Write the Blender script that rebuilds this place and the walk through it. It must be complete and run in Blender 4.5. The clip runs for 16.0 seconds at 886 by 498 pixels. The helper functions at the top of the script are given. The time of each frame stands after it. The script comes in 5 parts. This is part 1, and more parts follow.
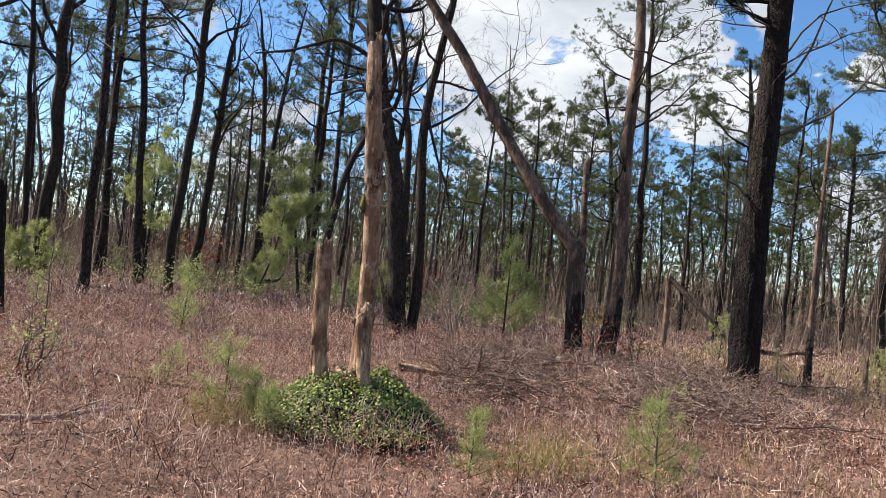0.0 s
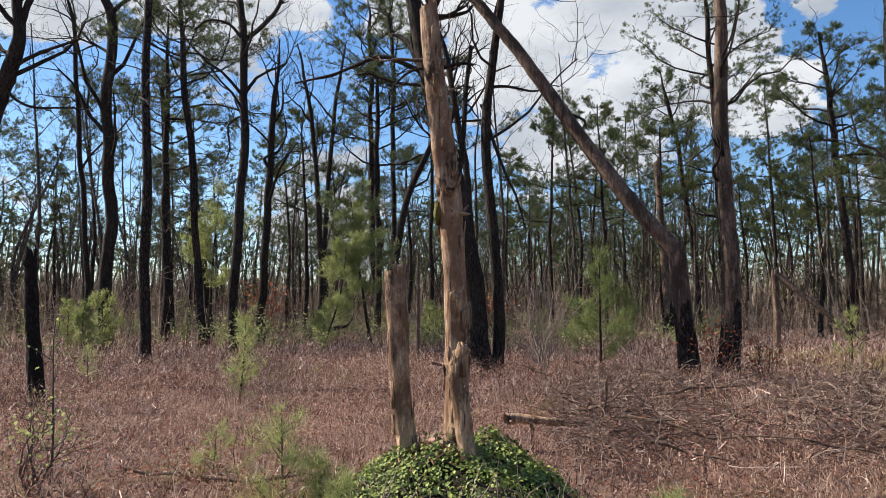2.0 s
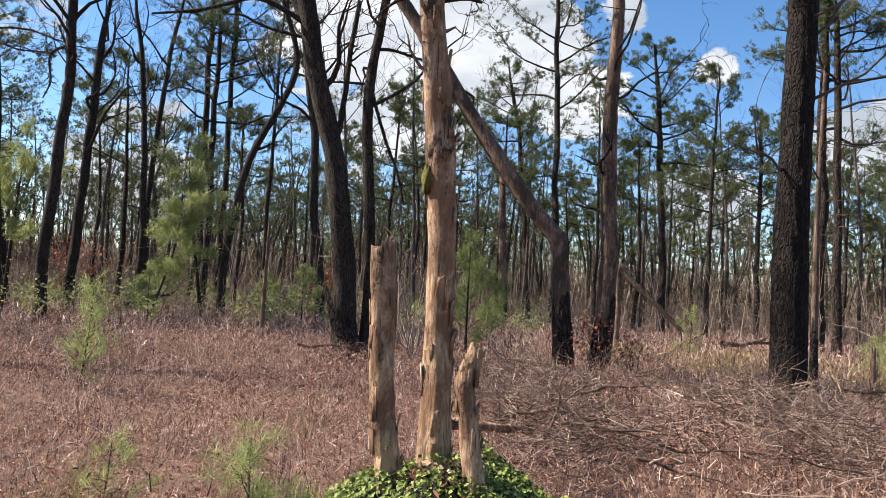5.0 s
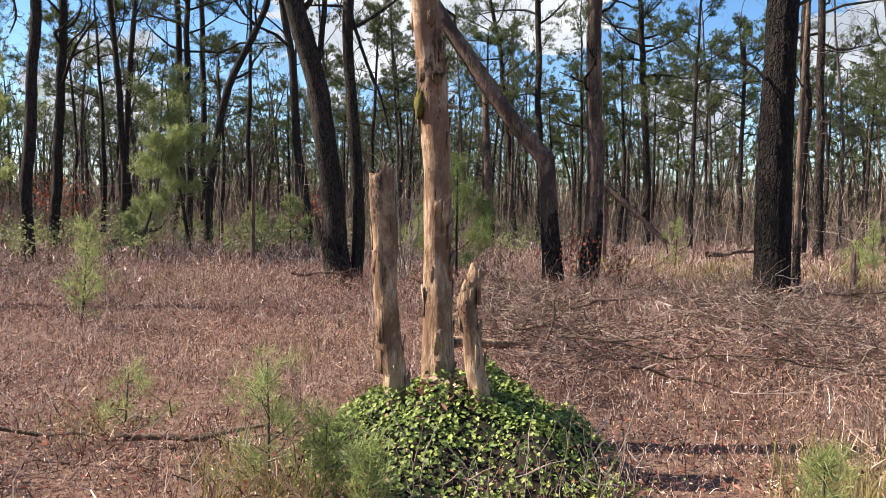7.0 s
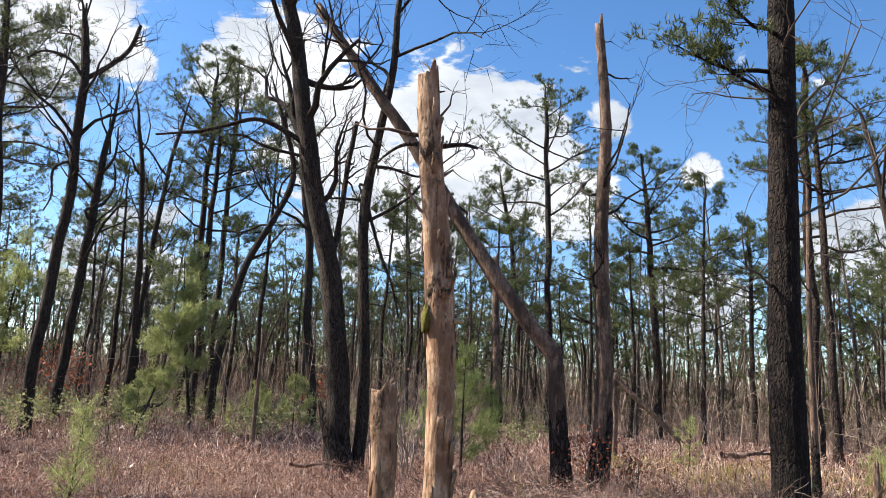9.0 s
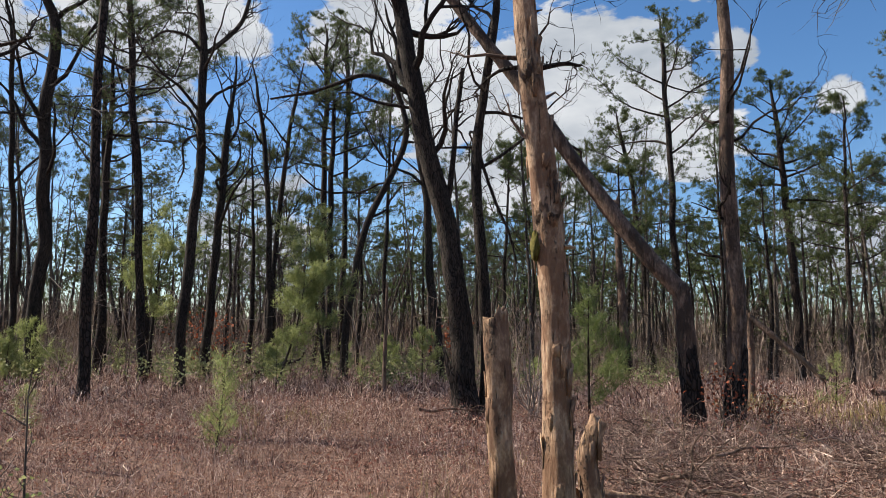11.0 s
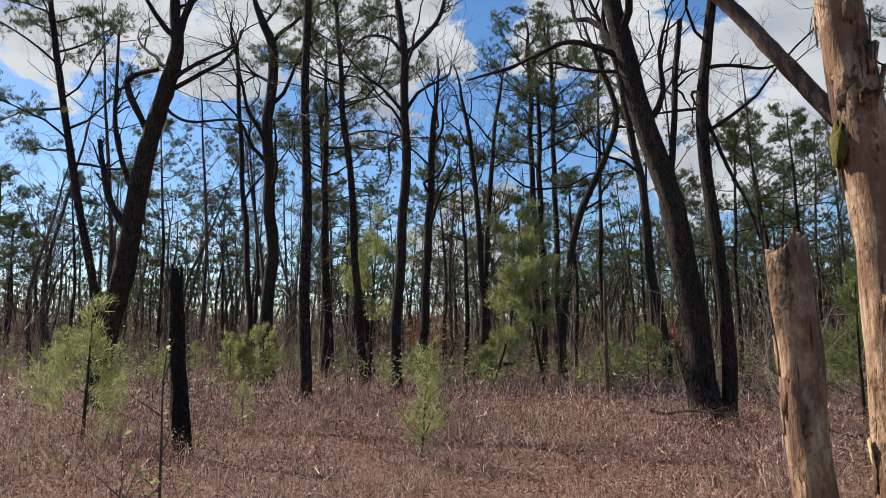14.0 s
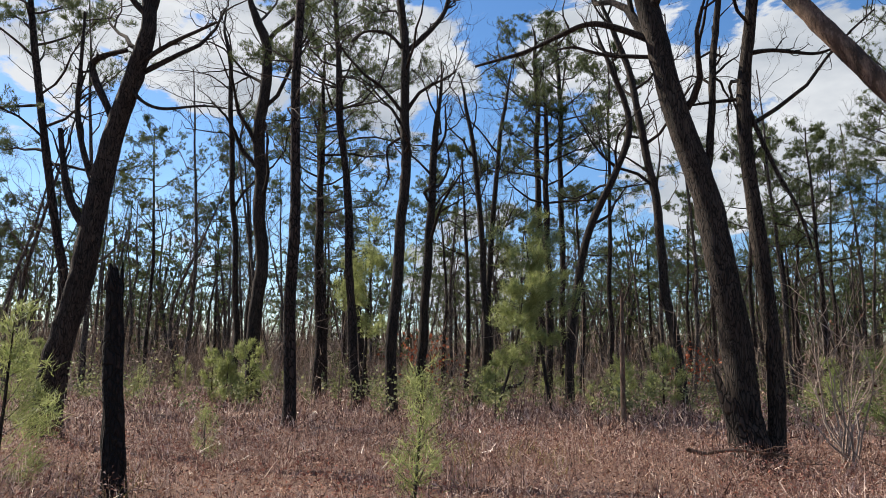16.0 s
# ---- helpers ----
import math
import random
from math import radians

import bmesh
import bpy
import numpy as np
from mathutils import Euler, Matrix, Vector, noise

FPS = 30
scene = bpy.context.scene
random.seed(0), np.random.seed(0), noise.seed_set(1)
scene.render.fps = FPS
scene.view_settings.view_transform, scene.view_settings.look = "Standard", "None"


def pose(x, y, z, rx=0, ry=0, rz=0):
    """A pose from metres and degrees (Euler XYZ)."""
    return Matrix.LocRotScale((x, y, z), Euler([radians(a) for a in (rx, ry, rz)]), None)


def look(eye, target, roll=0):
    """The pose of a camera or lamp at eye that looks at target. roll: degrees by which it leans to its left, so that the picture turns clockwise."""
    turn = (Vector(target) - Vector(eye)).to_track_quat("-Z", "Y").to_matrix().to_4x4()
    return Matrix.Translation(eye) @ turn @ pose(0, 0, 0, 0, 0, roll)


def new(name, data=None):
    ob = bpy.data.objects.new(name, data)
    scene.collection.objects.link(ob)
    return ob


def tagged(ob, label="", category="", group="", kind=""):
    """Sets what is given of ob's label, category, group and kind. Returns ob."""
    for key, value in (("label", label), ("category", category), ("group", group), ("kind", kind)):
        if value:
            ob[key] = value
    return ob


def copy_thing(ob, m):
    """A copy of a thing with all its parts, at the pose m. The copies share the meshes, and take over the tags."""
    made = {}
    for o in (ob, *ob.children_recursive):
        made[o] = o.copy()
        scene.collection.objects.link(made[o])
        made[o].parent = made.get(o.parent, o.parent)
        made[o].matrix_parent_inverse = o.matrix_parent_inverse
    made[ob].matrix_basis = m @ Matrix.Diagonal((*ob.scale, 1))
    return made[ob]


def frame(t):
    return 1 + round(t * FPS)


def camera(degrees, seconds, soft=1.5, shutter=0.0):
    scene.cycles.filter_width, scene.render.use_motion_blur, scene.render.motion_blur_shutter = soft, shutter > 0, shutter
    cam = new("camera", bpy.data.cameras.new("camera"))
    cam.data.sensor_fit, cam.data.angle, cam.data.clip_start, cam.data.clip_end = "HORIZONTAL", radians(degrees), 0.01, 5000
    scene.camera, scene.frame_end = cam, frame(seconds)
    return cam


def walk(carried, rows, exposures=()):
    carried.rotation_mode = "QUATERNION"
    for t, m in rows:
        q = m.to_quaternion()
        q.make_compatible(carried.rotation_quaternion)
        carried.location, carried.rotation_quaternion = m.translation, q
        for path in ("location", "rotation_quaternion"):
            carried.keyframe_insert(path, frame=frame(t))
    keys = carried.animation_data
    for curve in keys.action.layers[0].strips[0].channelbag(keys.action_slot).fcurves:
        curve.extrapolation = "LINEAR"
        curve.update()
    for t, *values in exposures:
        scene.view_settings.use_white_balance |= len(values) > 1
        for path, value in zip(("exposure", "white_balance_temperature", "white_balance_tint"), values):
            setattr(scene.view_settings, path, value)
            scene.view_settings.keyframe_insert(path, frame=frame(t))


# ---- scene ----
cam = camera(61.6, 16.0, soft=0.8)
PATH = [
    (0, (0.206, 0.684, 1.415), (0.176, 2.682, 1.51), 6.4),
    (0.5, (0.164, 1.31, 1.446), (0.209, 3.298, 1.664), 2.8),
    (1, (0.168, 1.799, 1.465), (0.076, 3.763, 1.831), 1.3),
    (1.5, (0.115, 2.19, 1.462), (-0.129, 4.153, 1.757), 1.2),
    (2, (-0.149, 2.592, 1.384), (-0.353, 4.574, 1.551), -0.1),
    (2.5, (-0.415, 3.072, 1.431), (-0.478, 5.07, 1.487), -1.1),
    (3, (-0.704, 3.375, 1.412), (-0.702, 5.374, 1.469), 0.1),
    (3.5, (-0.901, 3.636, 1.402), (-0.839, 5.634, 1.46), 1.4),
    (4, (-1.195, 3.753, 1.403), (-0.969, 5.739, 1.446), 3.1),
    (4.2, (-1.251, 3.743, 1.421), (-0.984, 5.724, 1.478), 3.0),
    (6.3, (-1.447, 3.635, 1.444), (-1.151, 5.607, 1.595), 3.4),
    (6.5, (-1.457, 3.607, 1.446), (-1.155, 5.582, 1.539), 2.9),
    (7, (-1.461, 3.621, 1.435), (-1.126, 5.59, 1.348), 0.9),
    (7.5, (-1.452, 3.601, 1.429), (-1.096, 5.565, 1.306), -0.2),
    (8, (-1.437, 3.595, 1.462), (-1.077, 5.562, 1.44), 0.8),
    (8.5, (-1.444, 3.64, 1.627), (-1.097, 5.594, 1.875), 2.4),
    (8.7, (-1.445, 3.603, 1.669), (-1.12, 5.544, 2.026), 2.6),
    (10.8, (-1.336, 3.728, 1.639), (-1.349, 5.681, 2.072), 2.1),
    (11, (-1.336, 3.723, 1.525), (-1.363, 5.707, 1.78), 1.0),
    (11.5, (-1.319, 3.687, 1.421), (-1.475, 5.677, 1.543), 2.7),
    (12, (-1.23, 3.667, 1.407), (-1.429, 5.65, 1.572), 6.6),
    (12.5, (-1.22, 3.811, 1.327), (-1.347, 5.799, 1.508), 5.9),
    (13, (-1.229, 4.218, 1.255), (-1.525, 6.169, 1.58), 3.8),
    (13.5, (-1.284, 4.624, 1.321), (-1.798, 6.517, 1.71), 0.4),
    (14, (-1.482, 5.147, 1.328), (-2.071, 7.04, 1.592), 0.1),
    (14.5, (-1.592, 5.551, 1.358), (-2.122, 7.466, 1.583), -0.4),
    (15, (-1.629, 5.902, 1.353), (-2.129, 7.828, 1.559), -0.3),
    (15.5, (-1.761, 6.362, 1.429), (-2.299, 8.272, 1.683), 1.5),
    (16, (-2.027, 6.872, 1.369), (-2.616, 8.757, 1.684), 1.0),
]
EXPOSURES = [(0, 1.3), (1, 1.22), (1.5, 0.97), (2, 1.1), (3, 1.32), (3.5, 1.28), (4, 1.36), (6.5, 1.36), (7, 1.41), (7.5, 1.53), (8, 1.54), (8.5, 1.56), (11, 0.95), (11.5, 1.13), (12, 1.18), (13, 1.1), (13.5, 0.83), (14, 0.85), (15, 1.08), (16, 1.03)]
walk(cam, [(t, look(eye, target, roll)) for t, eye, target, roll in PATH], EXPOSURES)

# ---- sky, sun, exposure ----
SUN_AZ, SUN_EL = radians(-74), radians(41)      # azimuth from +y, negative to the west side
sun_dir = Vector((math.sin(SUN_AZ) * math.cos(SUN_EL), math.cos(SUN_AZ) * math.cos(SUN_EL), math.sin(SUN_EL)))
sun = new("sun", bpy.data.lights.new("sun", "SUN"))
sun.data.energy, sun.data.angle, sun.data.color = 5.0, radians(0.6), (1.0, 0.89, 0.75)
sun.matrix_world = look(sun_dir * 60, (0, 0, 0))

world = bpy.data.worlds.new("world")
scene.world = world
world.use_nodes = True
WT = world.node_tree
WT.nodes.clear()


def nod(tree, kind, operation="", use_clamp=False, interpolation_type="", data_type="", feature="", **inputs):
    """Add a node; its input sockets are given by number as i0, i1 ..., as a value or as another node's output."""
    n = tree.nodes.new(kind)
    if operation:
        n.operation = operation
    if use_clamp:
        n.use_clamp = True
    if interpolation_type:
        n.interpolation_type = interpolation_type
    if data_type:
        n.data_type = data_type
    if feature:
        n.feature = feature
    for k, v in inputs.items():
        if isinstance(v, bpy.types.NodeSocket):
            tree.links.new(v, n.inputs[int(k[1:])])
        else:
            n.inputs[int(k[1:])].default_value = v
    return n


def mth(tree, op, a, b=0.0, c=0.0, clamp=False):
    return nod(tree, "ShaderNodeMath", operation=op, use_clamp=clamp, i0=a, i1=b, i2=c).outputs[0]


CLOUDS = [(0.139, 0.934, 0.328, 0.15), (-0.077, 0.923, 0.377, 0.13), (0.039, 0.962, 0.272, 0.15), (-0.333, 0.87, 0.38, 0.11),
          (0.45, 0.84, 0.302, 0.028), (0.335, 0.87, 0.361, 0.036), (0.21, 0.912, 0.351, 0.08), (0.313, 0.915, 0.253, 0.07),
          (-0.56, 0.71, 0.43, 0.17), (-0.65, 0.65, 0.4, 0.14), (-0.372, 0.848, 0.4, 0.11), (0.11, 0.951, 0.288, 0.15),
          (0.256, 0.912, 0.321, 0.075), (0.609, 0.771, 0.188, 0.08), (-0.414, 0.798, 0.438, 0.11), (-0.72, 0.58, 0.42, 0.14),
          (0.45, 0.86, 0.14, 0.09), (-0.25, 0.95, 0.12, 0.1)]


def build_sky():
    t = WT
    way = nod(t, "ShaderNodeTexCoord").outputs["Generated"]
    air = nod(t, "ShaderNodeTexSky")
    air.sky_type, air.sun_disc, air.sun_elevation, air.sun_rotation = "NISHITA", False, SUN_EL, SUN_AZ
    air.altitude, air.air_density, air.dust_density, air.ozone_density = 50, 1.0, 0.3, 2.5
    sky = air.outputs[0]
    field = None
    for x, y, z, size in CLOUDS:
        c = Vector((x, y, z)).normalized()
        d = nod(t, "ShaderNodeVectorMath", operation="DOT_PRODUCT", i0=way, i1=c).outputs["Value"]
        g = nod(t, "ShaderNodeMapRange", interpolation_type="SMOOTHSTEP", i0=d, i1=math.cos(size * 1.15), i2=1.0, i3=0.0, i4=1.0).outputs[0]
        field = g if field is None else mth(t, "MAXIMUM", field, g)
    flat = nod(t, "ShaderNodeMapping", i0=way, i3=(1, 1, 2.2)).outputs[0]
    big = nod(t, "ShaderNodeTexNoise", i0=flat, i2=2.6, i3=3.0, i4=0.5).outputs[0]
    sep = nod(t, "ShaderNodeSeparateXYZ", i0=way)
    behind = nod(t, "ShaderNodeMapRange", i0=sep.outputs[1], i1=0.45, i2=0.1, i3=0.0, i4=1.0).outputs[0]
    rest = nod(t, "ShaderNodeMapRange", i0=big, i1=0.48, i2=0.66, i3=0.0, i4=0.9).outputs[0]
    field = mth(t, "MAXIMUM", field, mth(t, "MULTIPLY", rest, behind))
    fine = nod(t, "ShaderNodeTexNoise", i0=flat, i2=9.0, i3=8.0, i4=0.6, i8=0.4).outputs[0]
    mixed = mth(t, "ADD", field, mth(t, "MULTIPLY", mth(t, "SUBTRACT", fine, 0.5), 3.6))
    cover = nod(t, "ShaderNodeMapRange", interpolation_type="SMOOTHSTEP", i0=mixed, i1=0.4, i2=0.72).outputs[0]
    puff = nod(t, "ShaderNodeTexNoise", i0=flat, i2=5.0, i3=5.0, i4=0.55).outputs[0]
    tone = nod(t, "ShaderNodeValToRGB", i0=puff)
    tone.color_ramp.elements[0].position, tone.color_ramp.elements[0].color = 0.36, (0.52, 0.58, 0.66, 1)
    tone.color_ramp.elements[1].position, tone.color_ramp.elements[1].color = 0.64, (0.92, 0.95, 0.99, 1)
    deep = nod(t, "ShaderNodeHueSaturation", i0=0.503, i1=1.22, i2=1.0, i3=1.0, i4=sky).outputs[0]
    blue = nod(t, "ShaderNodeBackground", i0=deep, i1=0.078).outputs[0]
    white = nod(t, "ShaderNodeBackground", i0=tone.outputs[0], i1=0.43).outputs[0]
    mix = nod(t, "ShaderNodeMixShader", i0=cover, i1=blue, i2=white).outputs[0]
    nod(t, "ShaderNodeOutputWorld", i0=mix)


build_sky()

# ---- materials ----


def surface(name, dark, light, scale=6.0, stretch=(1, 1, 1), rough=0.85, bump=0.4, depth=0.02, spots=None, spot_scale=2.0, spot_at=0.6,
            island=0.0, crack=0.0, crack_scale=6.0, thin=0.0, crack_colour=(0.01, 0.008, 0.007)):
    m = bpy.data.materials.new(name)
    m.use_nodes = True
    t = m.node_tree
    t.nodes.clear()
    at = nod(t, "ShaderNodeTexCoord").outputs["Object"]
    at = nod(t, "ShaderNodeMapping", i0=at, i3=stretch).outputs[0]
    fine = nod(t, "ShaderNodeTexNoise", i0=at, i2=scale, i3=6.0, i4=0.65).outputs[0]
    broad = nod(t, "ShaderNodeTexNoise", i0=at, i2=scale * 0.17, i3=3.0, i4=0.5).outputs[0]
    value = mth(t, "ADD", mth(t, "MULTIPLY", fine, 0.65), mth(t, "MULTIPLY", broad, 0.35))
    if island:
        rnd = nod(t, "ShaderNodeNewGeometry").outputs["Random Per Island"]
        value = mth(t, "ADD", mth(t, "MULTIPLY", value, 1 - island), mth(t, "MULTIPLY", rnd, island))
    ramp = nod(t, "ShaderNodeValToRGB", i0=value)
    lo, hi = (0.32, 0.68) if not island else (0.1, 0.9)
    shades = [dark, light] if not isinstance(dark, list) else dark
    ramp.color_ramp.elements[0].position, ramp.color_ramp.elements[1].position = lo, hi
    ramp.color_ramp.elements[0].color, ramp.color_ramp.elements[1].color = (*shades[0], 1), (*shades[-1], 1)
    for k in range(1, len(shades) - 1):
        ramp.color_ramp.elements.new(lo + (hi - lo) * k / (len(shades) - 1)).color = (*shades[k], 1)
    colour = ramp.outputs[0]
    height = fine
    if crack:
        v = nod(t, "ShaderNodeTexVoronoi", feature="DISTANCE_TO_EDGE", i0=nod(t, "ShaderNodeVectorMath", operation="ADD", i0=at,
                i1=nod(t, "ShaderNodeVectorMath", operation="SCALE", i0=nod(t, "ShaderNodeTexNoise", i0=at, i2=scale * 0.5).outputs[1], i3=0.25).outputs[0]).outputs[0],
                i2=crack_scale).outputs[0]
        gap = nod(t, "ShaderNodeMapRange", interpolation_type="SMOOTHSTEP", i0=v, i1=0.0, i2=crack, i3=1.0, i4=0.0).outputs[0]
        mixn = nod(t, "ShaderNodeMix", data_type="RGBA", i0=gap)
        t.links.new(colour, mixn.inputs[6])
        mixn.inputs[7].default_value = (*crack_colour, 1)
        colour = mixn.outputs[2]
        height = mth(t, "SUBTRACT", mth(t, "MULTIPLY", fine, 0.6), gap)
    if spots:
        n = nod(t, "ShaderNodeTexNoise", i0=at, i2=spot_scale, i3=5.0, i4=0.6).outputs[0]
        on = nod(t, "ShaderNodeMapRange", i0=n, i1=spot_at, i2=spot_at + 0.06).outputs[0]
        mixn = nod(t, "ShaderNodeMix", data_type="RGBA", i0=on)
        t.links.new(colour, mixn.inputs[6])
        mixn.inputs[7].default_value = (*spots, 1)
        colour = mixn.outputs[2]
        height = mth(t, "ADD", height, mth(t, "MULTIPLY", on, 0.5))
    b = nod(t, "ShaderNodeBsdfPrincipled", i0=colour)
    b.inputs["Roughness"].default_value = rough
    b.inputs["Specular IOR Level"].default_value = 0.25
    if bump:
        bn = nod(t, "ShaderNodeBump")
        bn.inputs["Strength"].default_value, bn.inputs["Distance"].default_value = bump, depth
        t.links.new(height, bn.inputs["Height"])
        t.links.new(bn.outputs[0], b.inputs["Normal"])
    shader = b.outputs[0]
    if thin:
        tr = nod(t, "ShaderNodeBsdfTranslucent", i0=colour).outputs[0]
        shader = nod(t, "ShaderNodeMixShader", i0=thin, i1=shader, i2=tr).outputs[0]
    nod(t, "ShaderNodeOutputMaterial", i0=shader)
    return m


BARK_PINE = surface("pine bark", (0.018, 0.013, 0.011), (0.085, 0.062, 0.051), 9, (1, 1, 0.35), 0.95, 0.9, 0.05, crack=0.18, crack_scale=15)
BARK_CHAR = surface("charred furrowed bark", (0.006, 0.005, 0.005), (0.036, 0.025, 0.021), 14, (1, 1, 0.4), 0.95, 1.0, 0.05, spots=(0.055, 0.037, 0.03), spot_scale=11, spot_at=0.62, crack=0.22, crack_scale=17)
BARK_OAK = surface("grey-brown oak bark", (0.014, 0.011, 0.009), (0.085, 0.065, 0.052), 14, (1, 1, 0.22), 0.95, 0.8, 0.03, crack=0.16, crack_scale=24)
# Paler than the oak bark: distance haze is put into its colour.
BARK_HAZED = surface("grey bark of the wood lightened for haze", (0.04, 0.031, 0.026), (0.19, 0.155, 0.13), 10, (1, 1, 0.3), 0.95, 0.7, 0.03, crack=0.14, crack_scale=18)
BARK_TWIG = surface("twig bark", (0.03, 0.024, 0.02), (0.12, 0.1, 0.085), 12, (1, 1, 1), 0.9, 0.3, 0.01)


def dead_wood(name, shades, stain, check, stain_at, bark, bark_at):
    """Barkless wood: drawn-out grain, brown stains, fine dark checks and clinging remains of bark."""
    m = bpy.data.materials.new(name)
    m.use_nodes = True
    t = m.node_tree
    t.nodes.clear()
    at = nod(t, "ShaderNodeTexCoord").outputs["Object"]

    def tex(scale, stretch, detail=5.0):
        return nod(t, "ShaderNodeTexNoise", i0=nod(t, "ShaderNodeMapping", i0=at, i3=(1, 1, stretch)).outputs[0], i2=scale, i3=detail, i4=0.65).outputs[0]

    def over(colour, other, factor):
        mixn = nod(t, "ShaderNodeMix", data_type="RGBA", i0=factor)
        t.links.new(colour, mixn.inputs[6])
        mixn.inputs[7].default_value = (*other, 1)
        return mixn.outputs[2]

    def step(value, lo, hi):
        return nod(t, "ShaderNodeMapRange", interpolation_type="SMOOTHSTEP", i0=value, i1=lo, i2=hi).outputs[0]

    grain, blotch, fine = tex(26, 0.14), tex(5.5, 0.55), tex(60, 0.5)
    ramp = nod(t, "ShaderNodeValToRGB", i0=mth(t, "ADD", mth(t, "MULTIPLY", grain, 0.6), mth(t, "MULTIPLY", fine, 0.4)))
    ramp.color_ramp.elements[0].position, ramp.color_ramp.elements[1].position = 0.34, 0.66
    ramp.color_ramp.elements[0].color, ramp.color_ramp.elements[1].color = (*shades[0], 1), (*shades[2], 1)
    ramp.color_ramp.elements.new(0.5).color = (*shades[1], 1)
    stained = step(blotch, stain_at, stain_at + 0.14)
    colour = over(ramp.outputs[0], stain, mth(t, "MULTIPLY", stained, 0.85))
    checks = step(tex(34, 0.07, 3.0), 0.63, 0.68)
    colour = over(colour, check, mth(t, "MULTIPLY", checks, 0.85))
    left = step(mth(t, "ADD", mth(t, "MULTIPLY", tex(3.2, 0.3), 0.7), mth(t, "MULTIPLY", fine, 0.3)), bark_at, bark_at + 0.06)
    colour = over(colour, bark, left)
    high = mth(t, "ADD", mth(t, "SUBTRACT", mth(t, "ADD", grain, mth(t, "MULTIPLY", fine, 0.5)), mth(t, "MULTIPLY", checks, 0.9)), mth(t, "MULTIPLY", left, 0.8))
    b = nod(t, "ShaderNodeBsdfPrincipled", i0=colour)
    b.inputs["Roughness"].default_value, b.inputs["Specular IOR Level"].default_value = 0.8, 0.25
    bn = nod(t, "ShaderNodeBump")
    bn.inputs["Strength"].default_value, bn.inputs["Distance"].default_value = 1.0, 0.02
    t.links.new(high, bn.inputs["Height"])
    t.links.new(bn.outputs[0], b.inputs["Normal"])
    nod(t, "ShaderNodeOutputMaterial", i0=b.outputs[0])
    return m


WOOD_DEAD = dead_wood("barkless dead wood", [(0.15, 0.09, 0.057), (0.35, 0.23, 0.148), (0.54, 0.4, 0.28)], (0.17, 0.09, 0.052), (0.045, 0.028, 0.019), 0.44, (0.11, 0.068, 0.047), 0.545)
WOOD_STUB = dead_wood("weathered stub wood", [(0.15, 0.09, 0.055), (0.37, 0.24, 0.15), (0.56, 0.41, 0.28)], (0.12, 0.064, 0.04), (0.035, 0.022, 0.015), 0.44, (0.062, 0.042, 0.032), 0.535)
WOOD_PALE = surface("bleached dead twigs", (0.15, 0.11, 0.088), (0.4, 0.32, 0.27), 10, rough=0.8, bump=0.4, depth=0.01)
WOOD_SNAG = dead_wood("half-barked grey snag wood", [(0.06, 0.04, 0.03), (0.17, 0.112, 0.082), (0.32, 0.225, 0.165)], (0.075, 0.047, 0.034), (0.02, 0.014, 0.011), 0.46, (0.066, 0.047, 0.036), 0.51)
NEEDLE = surface("dark pine needles", [(0.024, 0.04, 0.017), (0.068, 0.092, 0.031), (0.15, 0.165, 0.056)], None, 3, rough=0.55, bump=0, island=0.6, thin=0.3)
NEEDLE_MID = surface("mid-green pine needles", [(0.06, 0.09, 0.03), (0.14, 0.18, 0.06), (0.26, 0.3, 0.11)], None, 3, rough=0.5, bump=0, island=0.6, thin=0.4)
NEEDLE_PALE = surface("pale young pine needles", [(0.12, 0.145, 0.05), (0.26, 0.3, 0.11), (0.46, 0.48, 0.22)], None, 3, rough=0.5, bump=0, island=0.6, thin=0.5)
IVY = surface("ivy leaf", [(0.035, 0.055, 0.013), (0.1, 0.145, 0.032), (0.19, 0.245, 0.055), (0.34, 0.38, 0.1)], None, 5, rough=0.55, bump=0.2, depth=0.004, island=0.7, thin=0.12)
SCRUB_GREY = surface("purple-brown scrub twigs", [(0.02, 0.01, 0.009), (0.075, 0.036, 0.032), (0.2, 0.11, 0.097), (0.36, 0.235, 0.2), (0.72, 0.58, 0.51)], None, 1.2, rough=0.42, bump=0, island=0.9, thin=0.12)
SCRUB = surface("bare scrub twigs", [(0.022, 0.01, 0.008), (0.085, 0.038, 0.029), (0.25, 0.13, 0.095), (0.42, 0.265, 0.2), (0.82, 0.65, 0.53)], None, 1.2, rough=0.42, bump=0, island=0.9, thin=0.15)
BRUSH = surface("bare sapling twigs", [(0.06, 0.043, 0.034), (0.18, 0.132, 0.104), (0.39, 0.31, 0.255)], None, 1.2, rough=0.7, bump=0, island=0.85, thin=0.15)
LEAF_DRY = surface("dry brown leaves", [(0.04, 0.017, 0.012), (0.17, 0.08, 0.054), (0.37, 0.2, 0.14), (0.75, 0.55, 0.44)], None, 2, rough=0.8, bump=0, island=0.75, thin=0.25)
LEAF_RED = surface("dull red leaves", [(0.07, 0.02, 0.016), (0.24, 0.08, 0.06), (0.45, 0.19, 0.13)], None, 2, rough=0.6, bump=0, island=0.85, thin=0.25)
LEAF_RUST = surface("rust-red clinging leaves", [(0.2, 0.05, 0.025), (0.34, 0.11, 0.05)], None, 2, rough=0.7, bump=0, island=0.8, thin=0.3)
GRASS_DRY = surface("dry straw grass", [(0.2, 0.17, 0.06), (0.36, 0.31, 0.12)], None, 2, rough=0.8, bump=0, island=0.8, thin=0.25)
